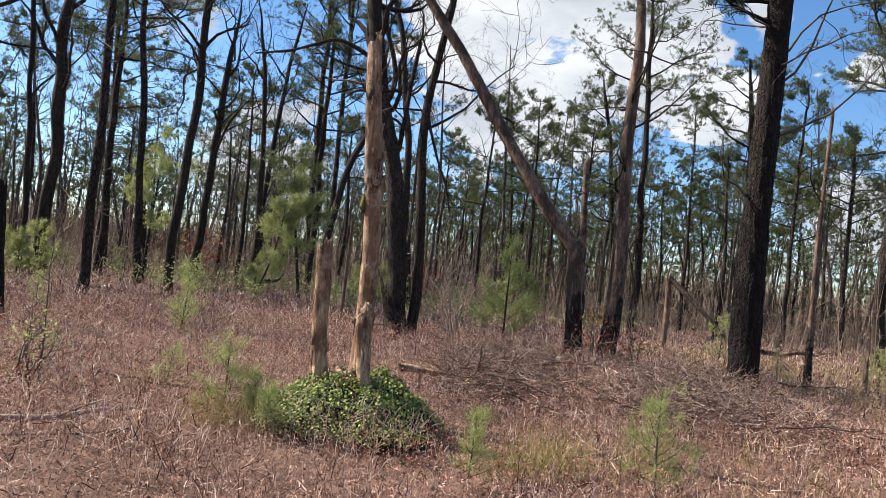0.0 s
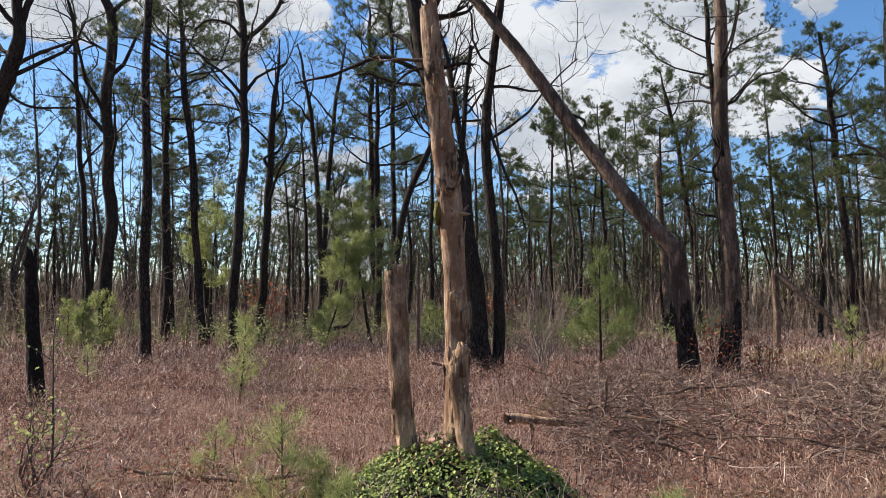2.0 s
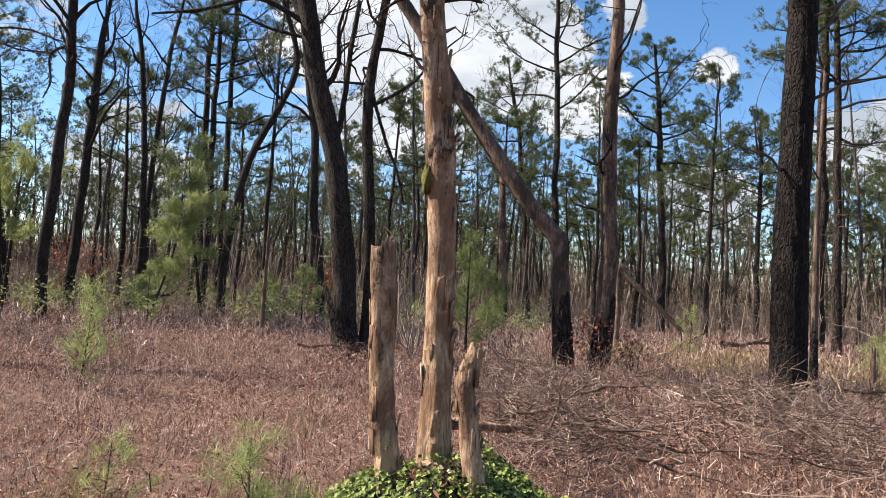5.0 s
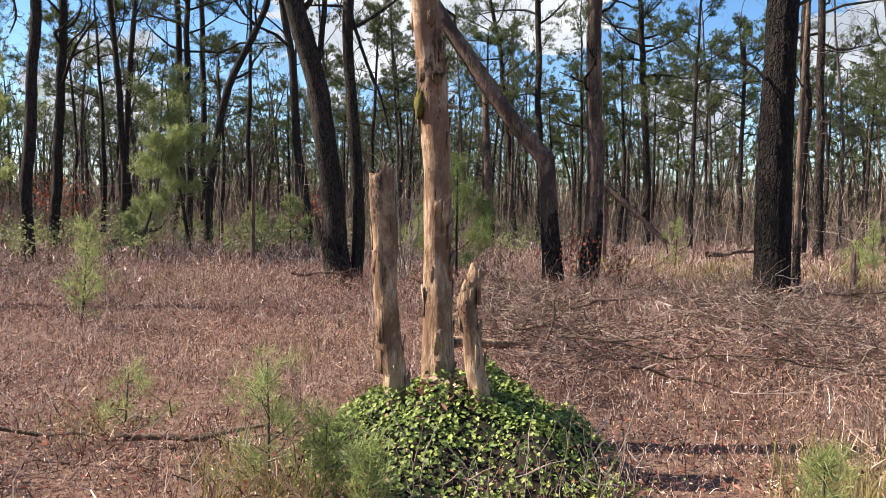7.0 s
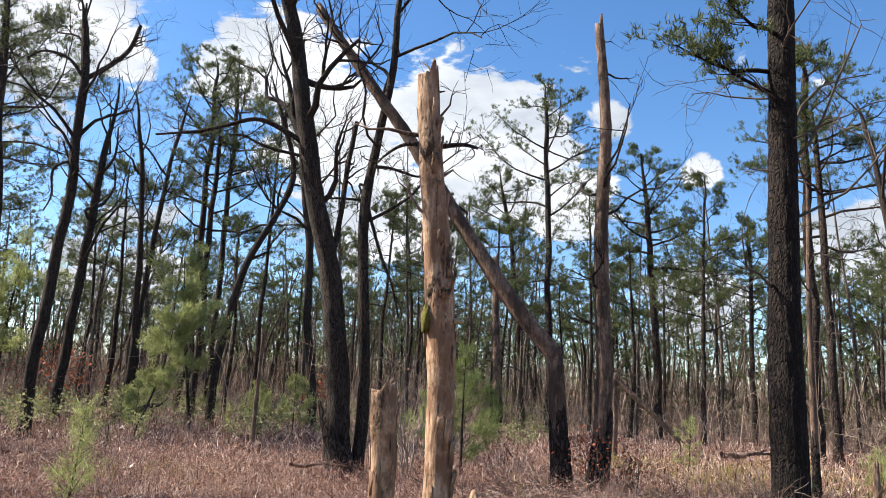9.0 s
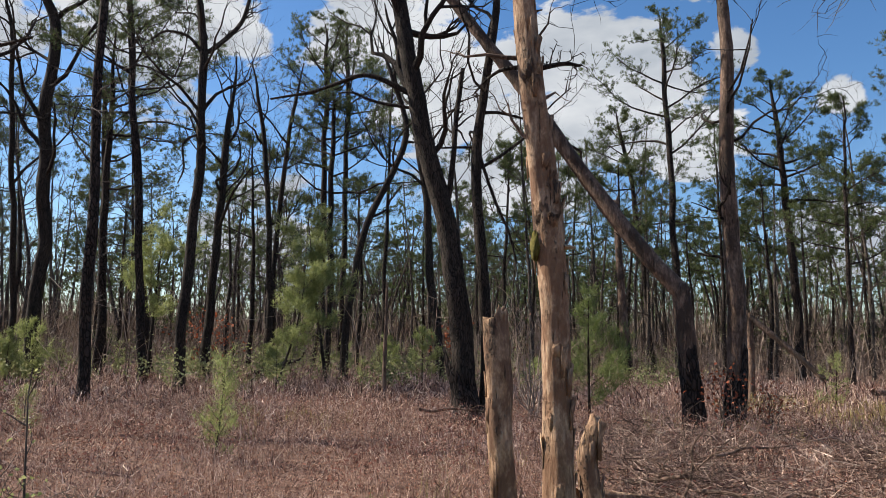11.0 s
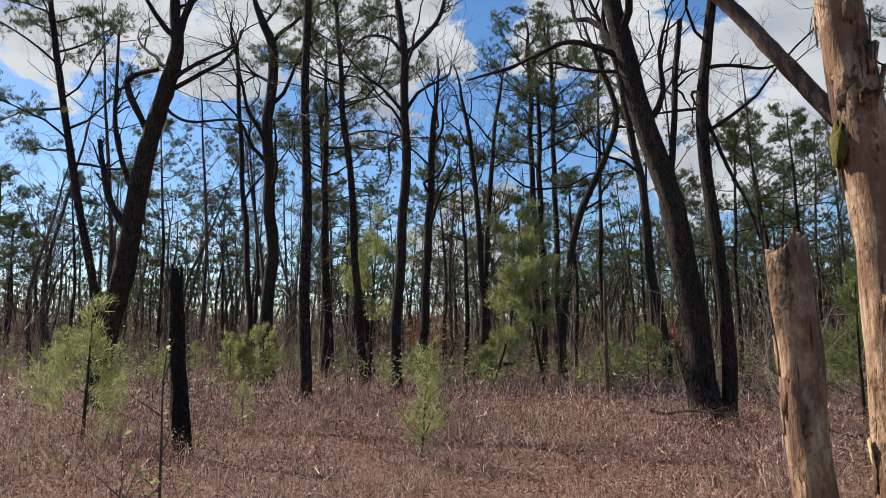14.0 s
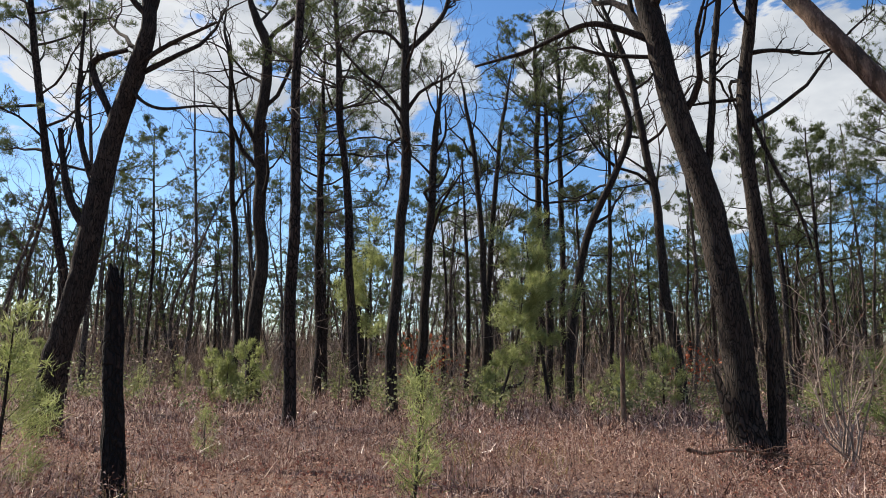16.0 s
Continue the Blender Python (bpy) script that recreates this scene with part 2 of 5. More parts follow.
UNDERGROWTH = surface("pale green undergrowth leaves", [(0.085, 0.1, 0.04), (0.2, 0.22, 0.095), (0.36, 0.36, 0.18)], None, 2, rough=0.6, bump=0, island=0.8, thin=0.35)
TANGLE = surface("grey-brown dead twigs", [(0.026, 0.015, 0.012), (0.075, 0.043, 0.035), (0.17, 0.108, 0.087), (0.42, 0.32, 0.26)], None, 1.2, rough=0.75, bump=0, island=0.9)
LITTER = surface("leaf litter ground", [(0.045, 0.025, 0.018), (0.125, 0.072, 0.052), (0.24, 0.15, 0.11)], None, 9, rough=0.95, bump=0.8, depth=0.03, spots=(0.26, 0.17, 0.12), spot_scale=14, spot_at=0.6)
# Darker than bare soil would be: shade under the leaves is in the colour.
SOIL_SHADED = surface("shade-darkened soil", (0.008, 0.007, 0.005), (0.03, 0.023, 0.016), 12, rough=1.0, bump=0.8)
MOSS = surface("olive moss", (0.07, 0.065, 0.015), (0.16, 0.14, 0.04), 40, rough=1.0, bump=1.0, depth=0.01)
FUNGUS = surface("pale bracket fungus", (0.2, 0.15, 0.09), (0.36, 0.29, 0.2), 30, (1, 1, 3), 0.8, 0.4, 0.004)

# ---- mesh tools ----
rng = np.random.default_rng(7)


def mesh_object(name, verts, faces, material, parent=None, label="", smooth=True):
    """One mesh object; faces: an array of triangles or quads, or a list of such arrays."""
    faces = faces if isinstance(faces, list) else [faces]
    faces = [np.asarray(f, dtype=np.int32) for f in faces if len(f)]
    me = bpy.data.meshes.new(name)
    verts = np.asarray(verts, dtype=np.float32)
    me.vertices.add(len(verts))
    me.vertices.foreach_set("co", verts.ravel())
    sizes = np.concatenate([np.full(len(f), f.shape[1], dtype=np.int32) for f in faces])
    me.loops.add(int(sizes.sum()))
    me.loops.foreach_set("vertex_index", np.concatenate([f.ravel() for f in faces]))
    me.polygons.add(len(sizes))
    me.polygons.foreach_set("loop_start", np.concatenate([[0], np.cumsum(sizes)[:-1]]).astype(np.int32))
    me.polygons.foreach_set("use_smooth", np.full(len(sizes), smooth))
    me.materials.append(material)
    me.update(calc_edges=True)
    ob = new(name, me)
    if parent is not None:
        ob.parent = parent
    if label:
        tagged(ob, label)
    return ob


class Bits:
    """Gathers vertices and faces of one part."""

    def __init__(self):
        self.v, self.q, self.t, self.n = [], [], [], 0

    def add(self, v, q=None, t=None):
        if q is not None and len(q):
            self.q.append(np.asarray(q) + self.n)
        if t is not None and len(t):
            self.t.append(np.asarray(t) + self.n)
        self.v.append(v)
        self.n += len(v)

    def make(self, name, material, parent=None, label="", smooth=True):
        faces = ([np.concatenate(self.q)] if self.q else []) + ([np.concatenate(self.t)] if self.t else [])
        return mesh_object(name, np.concatenate(self.v), faces, material, parent, label, smooth)


def smooth_line(nodes, count):
    """A Catmull-Rom line through nodes (x, y, z, r), with count points."""
    p = np.asarray(nodes, float)
    if len(p) == 2:
        k = np.linspace(0, 1, count)[:, None]
        return p[0] * (1 - k) + p[1] * k
    d = np.concatenate([[0], np.cumsum(np.linalg.norm(np.diff(p[:, :3], axis=0), axis=1))])
    ext = np.vstack([2 * p[0] - p[1], p, 2 * p[-1] - p[-2]])
    out = []
    for s in np.linspace(0, d[-1], count):
        i = min(max(np.searchsorted(d, s, "right") - 1, 0), len(p) - 2)
        u = (s - d[i]) / max(d[i + 1] - d[i], 1e-6)
        a, b, c, e = ext[i], ext[i + 1], ext[i + 2], ext[i + 3]
        out.append(0.5 * (2 * b + (c - a) * u + (2 * a - 5 * b + 4 * c - e) * u * u + (3 * b - a - 3 * c + e) * u ** 3))
    out = np.array(out)
    out[:, 3] = np.interp(np.linspace(0, d[-1], count), d, p[:, 3])
    return out


def tube(line, sides, rough=0.0, flare=0.0, seed=0, ridge=0, cap=False, jag=0.0):
    """Vertices and quads of a round limb along the line; rough: uneven radius, ridge: number of furrows, jag: splintered end."""
    n = len(line)
    p, r = line[:, :3], line[:, 3]
    tang = np.gradient(p, axis=0)
    tang /= np.linalg.norm(tang, axis=1)[:, None] + 1e-9
    ref = np.where(np.abs(tang[:, 2:3]) > 0.9, np.array([[1.0, 0, 0]]), np.array([[0, 0, 1.0]]))
    if abs(tang[:, 2]).mean() > 0.6:
        ref = np.tile([[1.0, 0, 0]], (n, 1))
    else:
        ref = np.tile([[0, 0, 1.0]], (n, 1)) + 0.01
    a = np.cross(tang, ref)
    a /= np.linalg.norm(a, axis=1)[:, None] + 1e-9
    b = np.cross(tang, a)
    th = np.arange(sides) * 2 * np.pi / sides
    rad = np.tile(r[:, None], (1, sides))
    if rough or ridge:
        g = np.random.default_rng(seed)
        z = np.concatenate([[0], np.cumsum(np.linalg.norm(np.diff(p, axis=0), axis=1))])[:, None]
        w = np.zeros((n, sides))
        for k in range(9):
            m, f = g.integers(1, 5), g.uniform(0.6, 5.5)
            w += g.uniform(0.3, 1) / (1 + 0.35 * k) * np.sin(m * th[None] + f * z * (1 if k % 2 else 3) + g.uniform(0, 6.28))
        rad = rad * (1 + rough * w * 0.4)
        if ridge:
            ph = 2.2 * np.sin(1.7 * z + 1) + 1.1 * np.sin(4.3 * z) + g.uniform(0, 6)
            f = np.abs(np.sin(0.5 * ridge * th[None] + 0.5 * ph)) * (0.65 + 0.35 * np.sin(9 * z + 3 * np.sin(3 * th[None])))
            rad = rad * (1 + 0.1 * (f - 0.5))
    if flare:
        h = np.linalg.norm(p - p[0], axis=1)
        lobes = 1 + 0.35 * np.sin(5 * th + seed)[None]
        rad = rad * (1 + flare * np.exp(-h / 0.22)[:, None] * lobes)
    v = p[:, None] + rad[..., None] * (np.cos(th)[None, :, None] * a[:, None] + np.sin(th)[None, :, None] * b[:, None])
    if jag:
        g = np.random.default_rng(seed + 5)
        lift = jag * (1.2 * np.sin(th + g.uniform(0, 6)) + 0.7 * np.sin(3 * th + g.uniform(0, 6)) + 0.5 * np.sin(7 * th + g.uniform(0, 6)) + g.uniform(-0.2, 0.2, sides))
        v[-1] += lift[:, None] * tang[-1]
        v[-2] += 0.5 * lift[:, None] * tang[-1]
    v = v.reshape(-1, 3)
    i = np.arange(n - 1)[:, None] * sides
    j = np.arange(sides)[None]
    jn = (j + 1) % sides
    q = np.stack([i + j, i + jn, i + sides + jn, i + sides + j], -1).reshape(-1, 4)
    tri = None
    if cap:
        top = (n - 1) * sides
        g = np.random.default_rng(seed + 9)
        v = np.vstack([v, p[-1] - 0.3 * r[-1] * tang[-1]])
        tri = np.stack([top + j[0], top + jn[0], np.full(sides, n * sides)], -1)
    return v, q, tri


def slivers(base, way, length, width, side=None):
    """Tapered single blades: arrays of starts, unit ways, lengths and widths."""
    n = len(base)
    if side is None:
        side = np.cross(way, rng.normal(size=(n, 3)))
    side = side / (np.linalg.norm(side, axis=1)[:, None] + 1e-9)
    half = side * (width / 2)[:, None]
    v = np.stack([base - half, base + half, base + way * length[:, None]], 1).reshape(-1, 3)
    return v, np.arange(3 * n).reshape(-1, 3)


def unit(v):
    return v / (np.linalg.norm(v, axis=-1, keepdims=True) + 1e-9)


def limb_line(g, start, way, length, r, count=6, wobble=0.22, rise=0.1, end=0.35):
    pts, d, p = [], np.array(way, float), np.array(start, float)
    for k in range(count):
        pts.append((*p, r * (1 - (1 - end) * k / (count - 1))))
        d = unit(d + g.normal(0, wobble, 3) + np.array([0, 0, rise]))
        p = p + d * length / (count - 1)
    return np.array(pts)


def grow(bits, g, start, way, length, r, depth, sides=6, rise=0.1, wobble=0.25, kids=3):
    """A limb with smaller ones on it."""
    line = limb_line(g, start, way, length, r, 6 if depth > 1 else 4, wobble, rise)
    bits.add(*tube(line, max(3, sides), 0))
    if depth == 0:
        return
    for k in range(kids):
        u = g.uniform(0.3, 1.0) if k else 0.97
        i = min(int(u * (len(line) - 1)), len(line) - 2)
        f = u * (len(line) - 1) - i
        at = line[i] * (1 - f) + line[i + 1] * f
        d = unit(line[i + 1, :3] - line[i, :3])
        d = unit(d + g.normal(0, 0.55, 3))
        grow(bits, g, at[:3], d, length * g.uniform(0.42, 0.66), max(at[3] * 0.7, 0.004 + 0.003 * (length > 0.8)), depth - 1, sides - 1, rise, wobble, kids)


def stand(name, label, category, base, group="", kind=""):
    e = new(name)
    e.location = base
    e.empty_display_size = 0.2
    return tagged(e, label, category, group, kind)


def local(nodes):
    n = np.asarray(nodes, float)
    n[:, 3] *= 0.8
    base = Vector((n[0][0], n[0][1], 0.0))
    n[:, :2] -= n[0, :2]
    return n, base


def lengthen(n, height, tip):
    """Carry the trunk on to its full height."""
    last, prev = n[-1], n[-2]
    if height <= last[2] + 0.4:
        height = last[2] + 2.0
    d = unit(last[:3] - prev[:3])
    d[2] = max(d[2], 0.8)
    k = (height - last[2]) / d[2]
    mid = [*(last[:3] + d * k * 0.5 + rng.normal(0, 0.08, 3)), (last[3] + tip) / 2]
    return np.vstack([n, mid, [*(last[:3] + d * k), tip]])


SEED = [100]


def next_seed():
    SEED[0] += 1
    return SEED[0]


# ---- trees ----


def needle_tufts(g, spots, ways, per, length, width):
    n = len(spots) * per
    base = np.repeat(spots, per, 0) + g.normal(0, length * 0.25, (n, 3))
    way = unit(np.repeat(ways, per, 0) * 0.7 + g.normal(0, 0.75, (n, 3)) + np.array([0, 0, 0.25]))
    return slivers(base, way, g.uniform(0.7, 1.25, n) * length, g.uniform(0.7, 1.3, n) * width)


def bough(g, start, way, length, r, per=15, tuft=0.14, width=0.021):
    """Wood and needles of one pine bough: flat sprays of twigs that end in dense short tufts."""
    wood, leaf = Bits(), Bits()
    line = limb_line(g, start, way, length, r, 6, 0.2, 0.05, 0.25)
    wood.add(*tube(line, 4))
    spots, ways = [], []
    for k in range(int(6 + length * 3.6)):
        u = g.uniform(0.3, 1.0) ** 0.8
        i = min(int(u * 5), 4)
        at = line[i] + (line[i + 1] - line[i]) * (u * 5 - i)
        d = unit(unit(line[i + 1, :3] - line[i, :3]) + g.normal(0, 0.75, 3) * np.array([1, 1, 0.35]) + np.array([0, 0, 0.2]))
        twig = limb_line(g, at[:3], d, length * g.uniform(0.14, 0.34), max(at[3] * 0.5, 0.006), 3, 0.3, 0.12)
        wood.add(*tube(twig, 3))
        for m in (1, 1, 2, 2, 2, 2):
            spots.append(twig[m, :3] + g.normal(0, 1, 3) * np.array([0.1, 0.1, 0.055]))
            ways.append(unit(twig[m, :3] - twig[m - 1, :3] + np.array([0, 0, 0.3])))
    v, t = needle_tufts(g, np.array(spots), np.array(ways), per, tuft, width)
    leaf.add(v, None, t)
    return wood, leaf


def sway(line, g):
    """Small bends and crooks along a trunk."""
    z = line[:, 2]
    for k in range(3):
        f, p, q = g.uniform(0.5, 0.9) * (k + 1), g.uniform(0, 6.28), g.uniform(0, 6.28)
        bend = np.stack([np.sin(f * z + p), np.sin(f * z + q)], -1) * (0.32 / (k + 1) * line[:, 3:4]) * np.clip(z, 0, 1)[:, None]
        line[:, :2] += bend
    return line


def pine(label, nodes, height=14, crown=0.4, n=12, hero=0, name="pine_tree", bark=None, needle=None, spread=0.225, dead=9, per=15, wide=0.021):
    seed = next_seed()
    g = np.random.default_rng(seed)
    nodes, base = local(nodes)
    nodes = lengthen(nodes, height, 0.03)
    top = nodes[-1, 2]
    tree = stand(name, label, "tree", base)
    line = smooth_line(nodes, 150) if hero else sway(smooth_line(nodes, 40), g)
    bark = bark or (BARK_CHAR if hero else BARK_PINE)
    trunk = Bits()
    trunk.add(*tube(line, 56 if hero else 14, 0.05 if hero else 0.12, 0.35, seed, 17 if hero else 9))
    trunk.make("trunk", bark, tree)
    low = top * (1 - crown)
    n = n + 3
    for k in range(n):
        z = low + (top - low) * ((k + g.uniform(0, 0.8)) / n) ** 0.9
        i = int(np.argmin(abs(line[:, 2] - z)))
        u = (z - low) / (top - low)
        length = spread * height * (0.55 + 0.7 * math.sin(math.pi * min(1, 0.25 + 0.75 * u))) * (1.1 - 0.65 * u) * g.uniform(0.75, 1.2)
        a = k * 2.4 + g.uniform(-0.5, 0.5)
        way = unit(np.array([math.cos(a), math.sin(a), 0.12 + 0.6 * u]))
        wood, leaf = bough(g, line[i, :3], way, max(length, 0.6), max(line[i, 3] * 0.45, 0.018), per, 0.14 if wide < 0.03 else 0.15, wide * (1 if wide < 0.03 else 0.85))
        b = wood.make("bough", bark, tree)
        leaf.make("needles", needle or NEEDLE, b, "", False)
    for k in range(dead):                             # bare dead branches under the crown
        z = g.uniform(0.45, 1.0) * low
        i = int(np.argmin(abs(line[:, 2] - z)))
        a = g.uniform(0, 6.28)
        wood = Bits()
        grow(wood, g, line[i, :3], unit(np.array([math.cos(a), math.sin(a), 0.15])), g.uniform(0.7, 2.2), 0.022, 2, 5, 0.03, 0.28, 3)
        wood.make("dead_branch", BARK_TWIG, tree)
    if hero:                                          # a low needled bough and long bare limbs
        for z, a, length in ((7.3, 3.0, 2.1), (6.9, 2.6, 1.6), (7.9, 3.5, 1.9), (7.6, 0.6, 1.5)):
            i = int(np.argmin(abs(line[:, 2] - z)))
            wood, leaf = bough(g, line[i, :3], unit(np.array([math.cos(a), math.sin(a), 0.1])), length, 0.05)
            leaf.make("needles", NEEDLE, wood.make("bough", bark, tree), "", False)
        for z, a, length in ((4.7, 0.1, 3.2), (5.6, 0.0, 2.6), (3.4, 3.6, 1.4), (6.2, 0.4, 2.4)):
            i = int(np.argmin(abs(line[:, 2] - z)))
            wood = Bits()
            grow(wood, g, line[i, :3], unit(np.array([math.cos(a), math.sin(a), 0.55])), length, 0.03, 2, 5, 0.02, 0.22, 2)
            wood.make("limb", BARK_TWIG, tree)
    return tree


def oak(label, nodes, height=12, n=8, name="bare_tree", low=0.42, depth=3, bark=None):
    seed = next_seed()
    g = np.random.default_rng(seed)
    nodes, base = local(nodes)
    nodes = lengthen(nodes, height, 0.025)
    tree = stand(name, label, "tree", base)
    line = sway(smooth_line(nodes, 48), g)
    trunk = Bits()
    trunk.add(*tube(line, 14, 0.16, 0.3, seed, 8))
    trunk.make("trunk", bark or BARK_OAK, tree)
    TRUNKS[tree.name] = line
    top = line[-1, 2]
    for k in range(n):
        z = top * (low + (0.97 - low) * (k + g.uniform(0.1, 0.9)) / n)
        i = min(int(np.argmin(abs(line[:, 2] - z))), 46)
        a = k * 2.4 + g.uniform(-0.6, 0.6)
        way = unit(np.array([math.cos(a), math.sin(a), g.uniform(0.35, 1.3)]))
        part = Bits()
        grow(part, g, line[i, :3], way, top * g.uniform(0.13, 0.26), line[i, 3] * g.uniform(0.32, 0.55), depth, 6, 0.12, 0.3, 3)
        part.make("limb", bark or BARK_OAK, tree)
    return tree


TRUNKS = {}


def limb_on(tree, nodes):
    """A single crooked limb of a tree, given in the place's own metres."""
    g = np.random.default_rng(next_seed())
    n = np.asarray(nodes, float)
    n[:, :3] -= np.array(tree.location)
    core = TRUNKS[tree.name]
    n[0, :3] = core[int(np.argmin(np.linalg.norm(core[:, :3] - n[0, :3], axis=1))), :3]
    line = smooth_line(n, 22)
    part = Bits()
    part.add(*tube(line, 9, 0.25, 0, SEED[0]))
    length = float(np.linalg.norm(line[-1, :3] - line[0, :3]))
    for k in range(8):
        i = int(g.uniform(6, 21))
        d = unit(line[i, :3] - line[i - 1, :3])
        grow(part, g, line[i, :3], unit(d + g.normal(0, 0.7, 3)), length * g.uniform(0.12, 0.34), line[i, 3] * 0.45, 2, 5, 0.05, 0.34, 2)
    part.make("limb", BARK_OAK, tree)


def charred_base(tree, line, height, seed):
    """Blackened bark left round the foot of a trunk, with a ragged upper edge."""
    keep = line[line[:, 2] < height].copy()
    keep[:, 3] *= 1.07
    part = Bits()
    part.add(*tube(keep, 30, 0.12, 0.3, seed, 9, False, 0.3))
    part.make("charred_bark", BARK_PINE, tree, "blackened bark round the foot")


def snag(label, nodes, limbs=5, name="dead_tree"):
    seed = next_seed()
    g = np.random.default_rng(seed)
    nodes, base = local(nodes)
    tree = stand(name, label, "tree", base)
    line = smooth_line(nodes, 60)
    trunk = Bits()
    trunk.add(*tube(line, 18, 0.12, 0.3, seed, 7, True, 0.12))
    trunk.make("trunk", WOOD_SNAG, tree)
    charred_base(tree, line, 1.25, seed)
    for k in range(limbs):
        i = int(60 * g.uniform(0.3, 0.97))
        a = g.uniform(0, 6.28)
        part = Bits()
        grow(part, g, line[i, :3], unit(np.array([math.cos(a), math.sin(a), g.uniform(0.1, 0.7)])), g.uniform(0.7, 2.0), max(0.02, line[i, 3] * 0.25), 2, 5, 0.05, 0.35, 2)
        part.make("limb", BARK_OAK, tree)
    return tree


def snag_stem(label, nodes, name="dead_stub"):
    seed = next_seed()
    nodes, base = local(nodes)
    tree = stand(name, label, "dead tree", base)
    trunk = Bits()
    trunk.add(*tube(smooth_line(nodes, 40), 20, 0.12, 0.3, seed, 7, True, 0.09))
    wood = BARK_CHAR if "charred" in label else WOOD_SNAG
    trunk.make("trunk", wood, tree)
    if "snapped dead tree" in label:
        charred_base(tree, smooth_line(nodes, 40), 1.15, seed)
    g = np.random.default_rng(seed)
    top, r = nodes[-1, :3], nodes[-1, 3]
    for k in range(4):                                # splinters round the break
        a = k * 1.6 + g.uniform(0, 1)
        p = top + np.array([math.cos(a), math.sin(a), 0]) * r * 0.75
        part = Bits()
        part.add(*tube(smooth_line([(*(p - [0, 0, 0.12]), r * 0.35), (*(p + [0, 0, 0.02]), r * 0.28), (*(p + [g.normal(0, 0.01), g.normal(0, 0.01), g.uniform(0.06, 0.2)]), 0.003)], 6), 6, 0.2, 0, seed + k))
        part.make("splinter", wood, tree)
    return tree


def fallen_top(label, nodes, limbs=6, name="fallen_tree"):
    seed = next_seed()
    g = np.random.default_rng(seed)
    nodes = np.asarray(nodes, float)
    nodes[:, 3] *= 0.66
    base = Vector(nodes[0, :3])
    nodes[:, :3] -= nodes[0, :3]
    tree = stand(name, label, "dead tree", base)
    line = smooth_line(nodes, 50)
    trunk = Bits()
    trunk.add(*tube(line, 18, 0.12, 0, seed, 7, True, 0.05))
    trunk.make("trunk", WOOD_SNAG, tree)
    for k in range(limbs):
        i = int(50 * g.uniform(0.4, 0.97))
        part = Bits()
        d = unit(line[min(i + 1, 49), :3] - line[i - 1, :3])
        grow(part, g, line[i, :3], unit(d + g.normal(0, 0.6, 3) + np.array([0, 0, 0.35])), g.uniform(0.8, 2.2), line[i, 3] * 0.3, 2, 5, 0.08, 0.35, 3)
        part.make("limb", BARK_OAK, tree)
    return tree


# ---- ground ----


def height_at(x, y):
    """Gentle unevenness of the clearing."""
    return 0.05 * np.sin(0.7 * x + 1) * np.cos(0.55 * y) + 0.03 * np.sin(1.9 * x - 1.1 * y)


def build_ground():
    r = np.concatenate([np.linspace(0, 30, 61), np.geomspace(32, 1200, 40)])
    a = np.linspace(0, 2 * np.pi, 97)[:-1]
    x, y = np.outer(r, np.cos(a)), np.outer(r, np.sin(a)) + 8
    z = height_at(x, y) * np.clip(1.6 - r / 40, 0, 1)[:, None] - 0.03
    v = np.stack([x, y, z], -1).reshape(-1, 3)
    i, j = np.arange(len(r) - 1)[:, None] * 96, np.arange(96)[None]
    jn = (j + 1) % 96
    q = np.stack([i + j, i + 96 + j, i + 96 + jn, i + jn], -1).reshape(-1, 4)
    ob = mesh_object("ground", v, q, LITTER)
    tagged(ob, "forest floor of brown leaf litter", "ground", kind="structure")


build_ground()

# ---- standing trees ----
pine("large dark pine with deeply furrowed charred bark", [(5.66, 14.33, -0.1, 0.399), (5.66, 14.33, 0.26, 0.347), (5.64, 14.34, 2.58, 0.317), (5.67, 14.32, 4.43, 0.287), (5.74, 14.27, 8.42, 0.257)], height=15, crown=0.4, n=13, hero=1)
snag("tall dead tree trunk with peeling bark and few limbs", [(3.92, 17.81, -0.1, 0.282), (3.92, 17.81, 0.19, 0.245), (4.01, 17.78, 2.22, 0.213), (3.92, 17.81, 4.99, 0.181), (3.98, 17.79, 7.45, 0.149), (3.82, 17.85, 9.79, 0.117)], limbs=9)
snag_stem("standing lower trunk of a snapped dead tree", [(3.12, 17.66, -0.1, 0.261), (3.12, 17.66, 0.45, 0.227), (3.04, 17.69, 1.52, 0.221), (2.96, 17.71, 2.61, 0.216)])
fallen_top("snapped upper trunk leaning steeply on its broken stem", [(3.01, 17.7, 2.5, 0.261), (2.1, 17.99, 3.66, 0.242), (1.06, 18.33, 5.23, 0.223), (-0.06, 18.69, 7.02, 0.204), (-0.7, 18.89, 7.92, 0.185), (-1.49, 19.15, 9.06, 0.166), (-2.25, 19.4, 10.17, 0.147)], limbs=7)
leaning_oak = oak("dark leaning oak with bare crooked limbs", [(-1.02, 18.9, -0.1, 0.363), (-1.02, 18.9, 0.29, 0.316), (-1.29, 18.92, 2.45, 0.284), (-1.79, 18.94, 5.37, 0.252), (-2.38, 18.96, 7.82, 0.22), (-2.91, 18.99, 9.99, 0.187)], height=12, n=8)
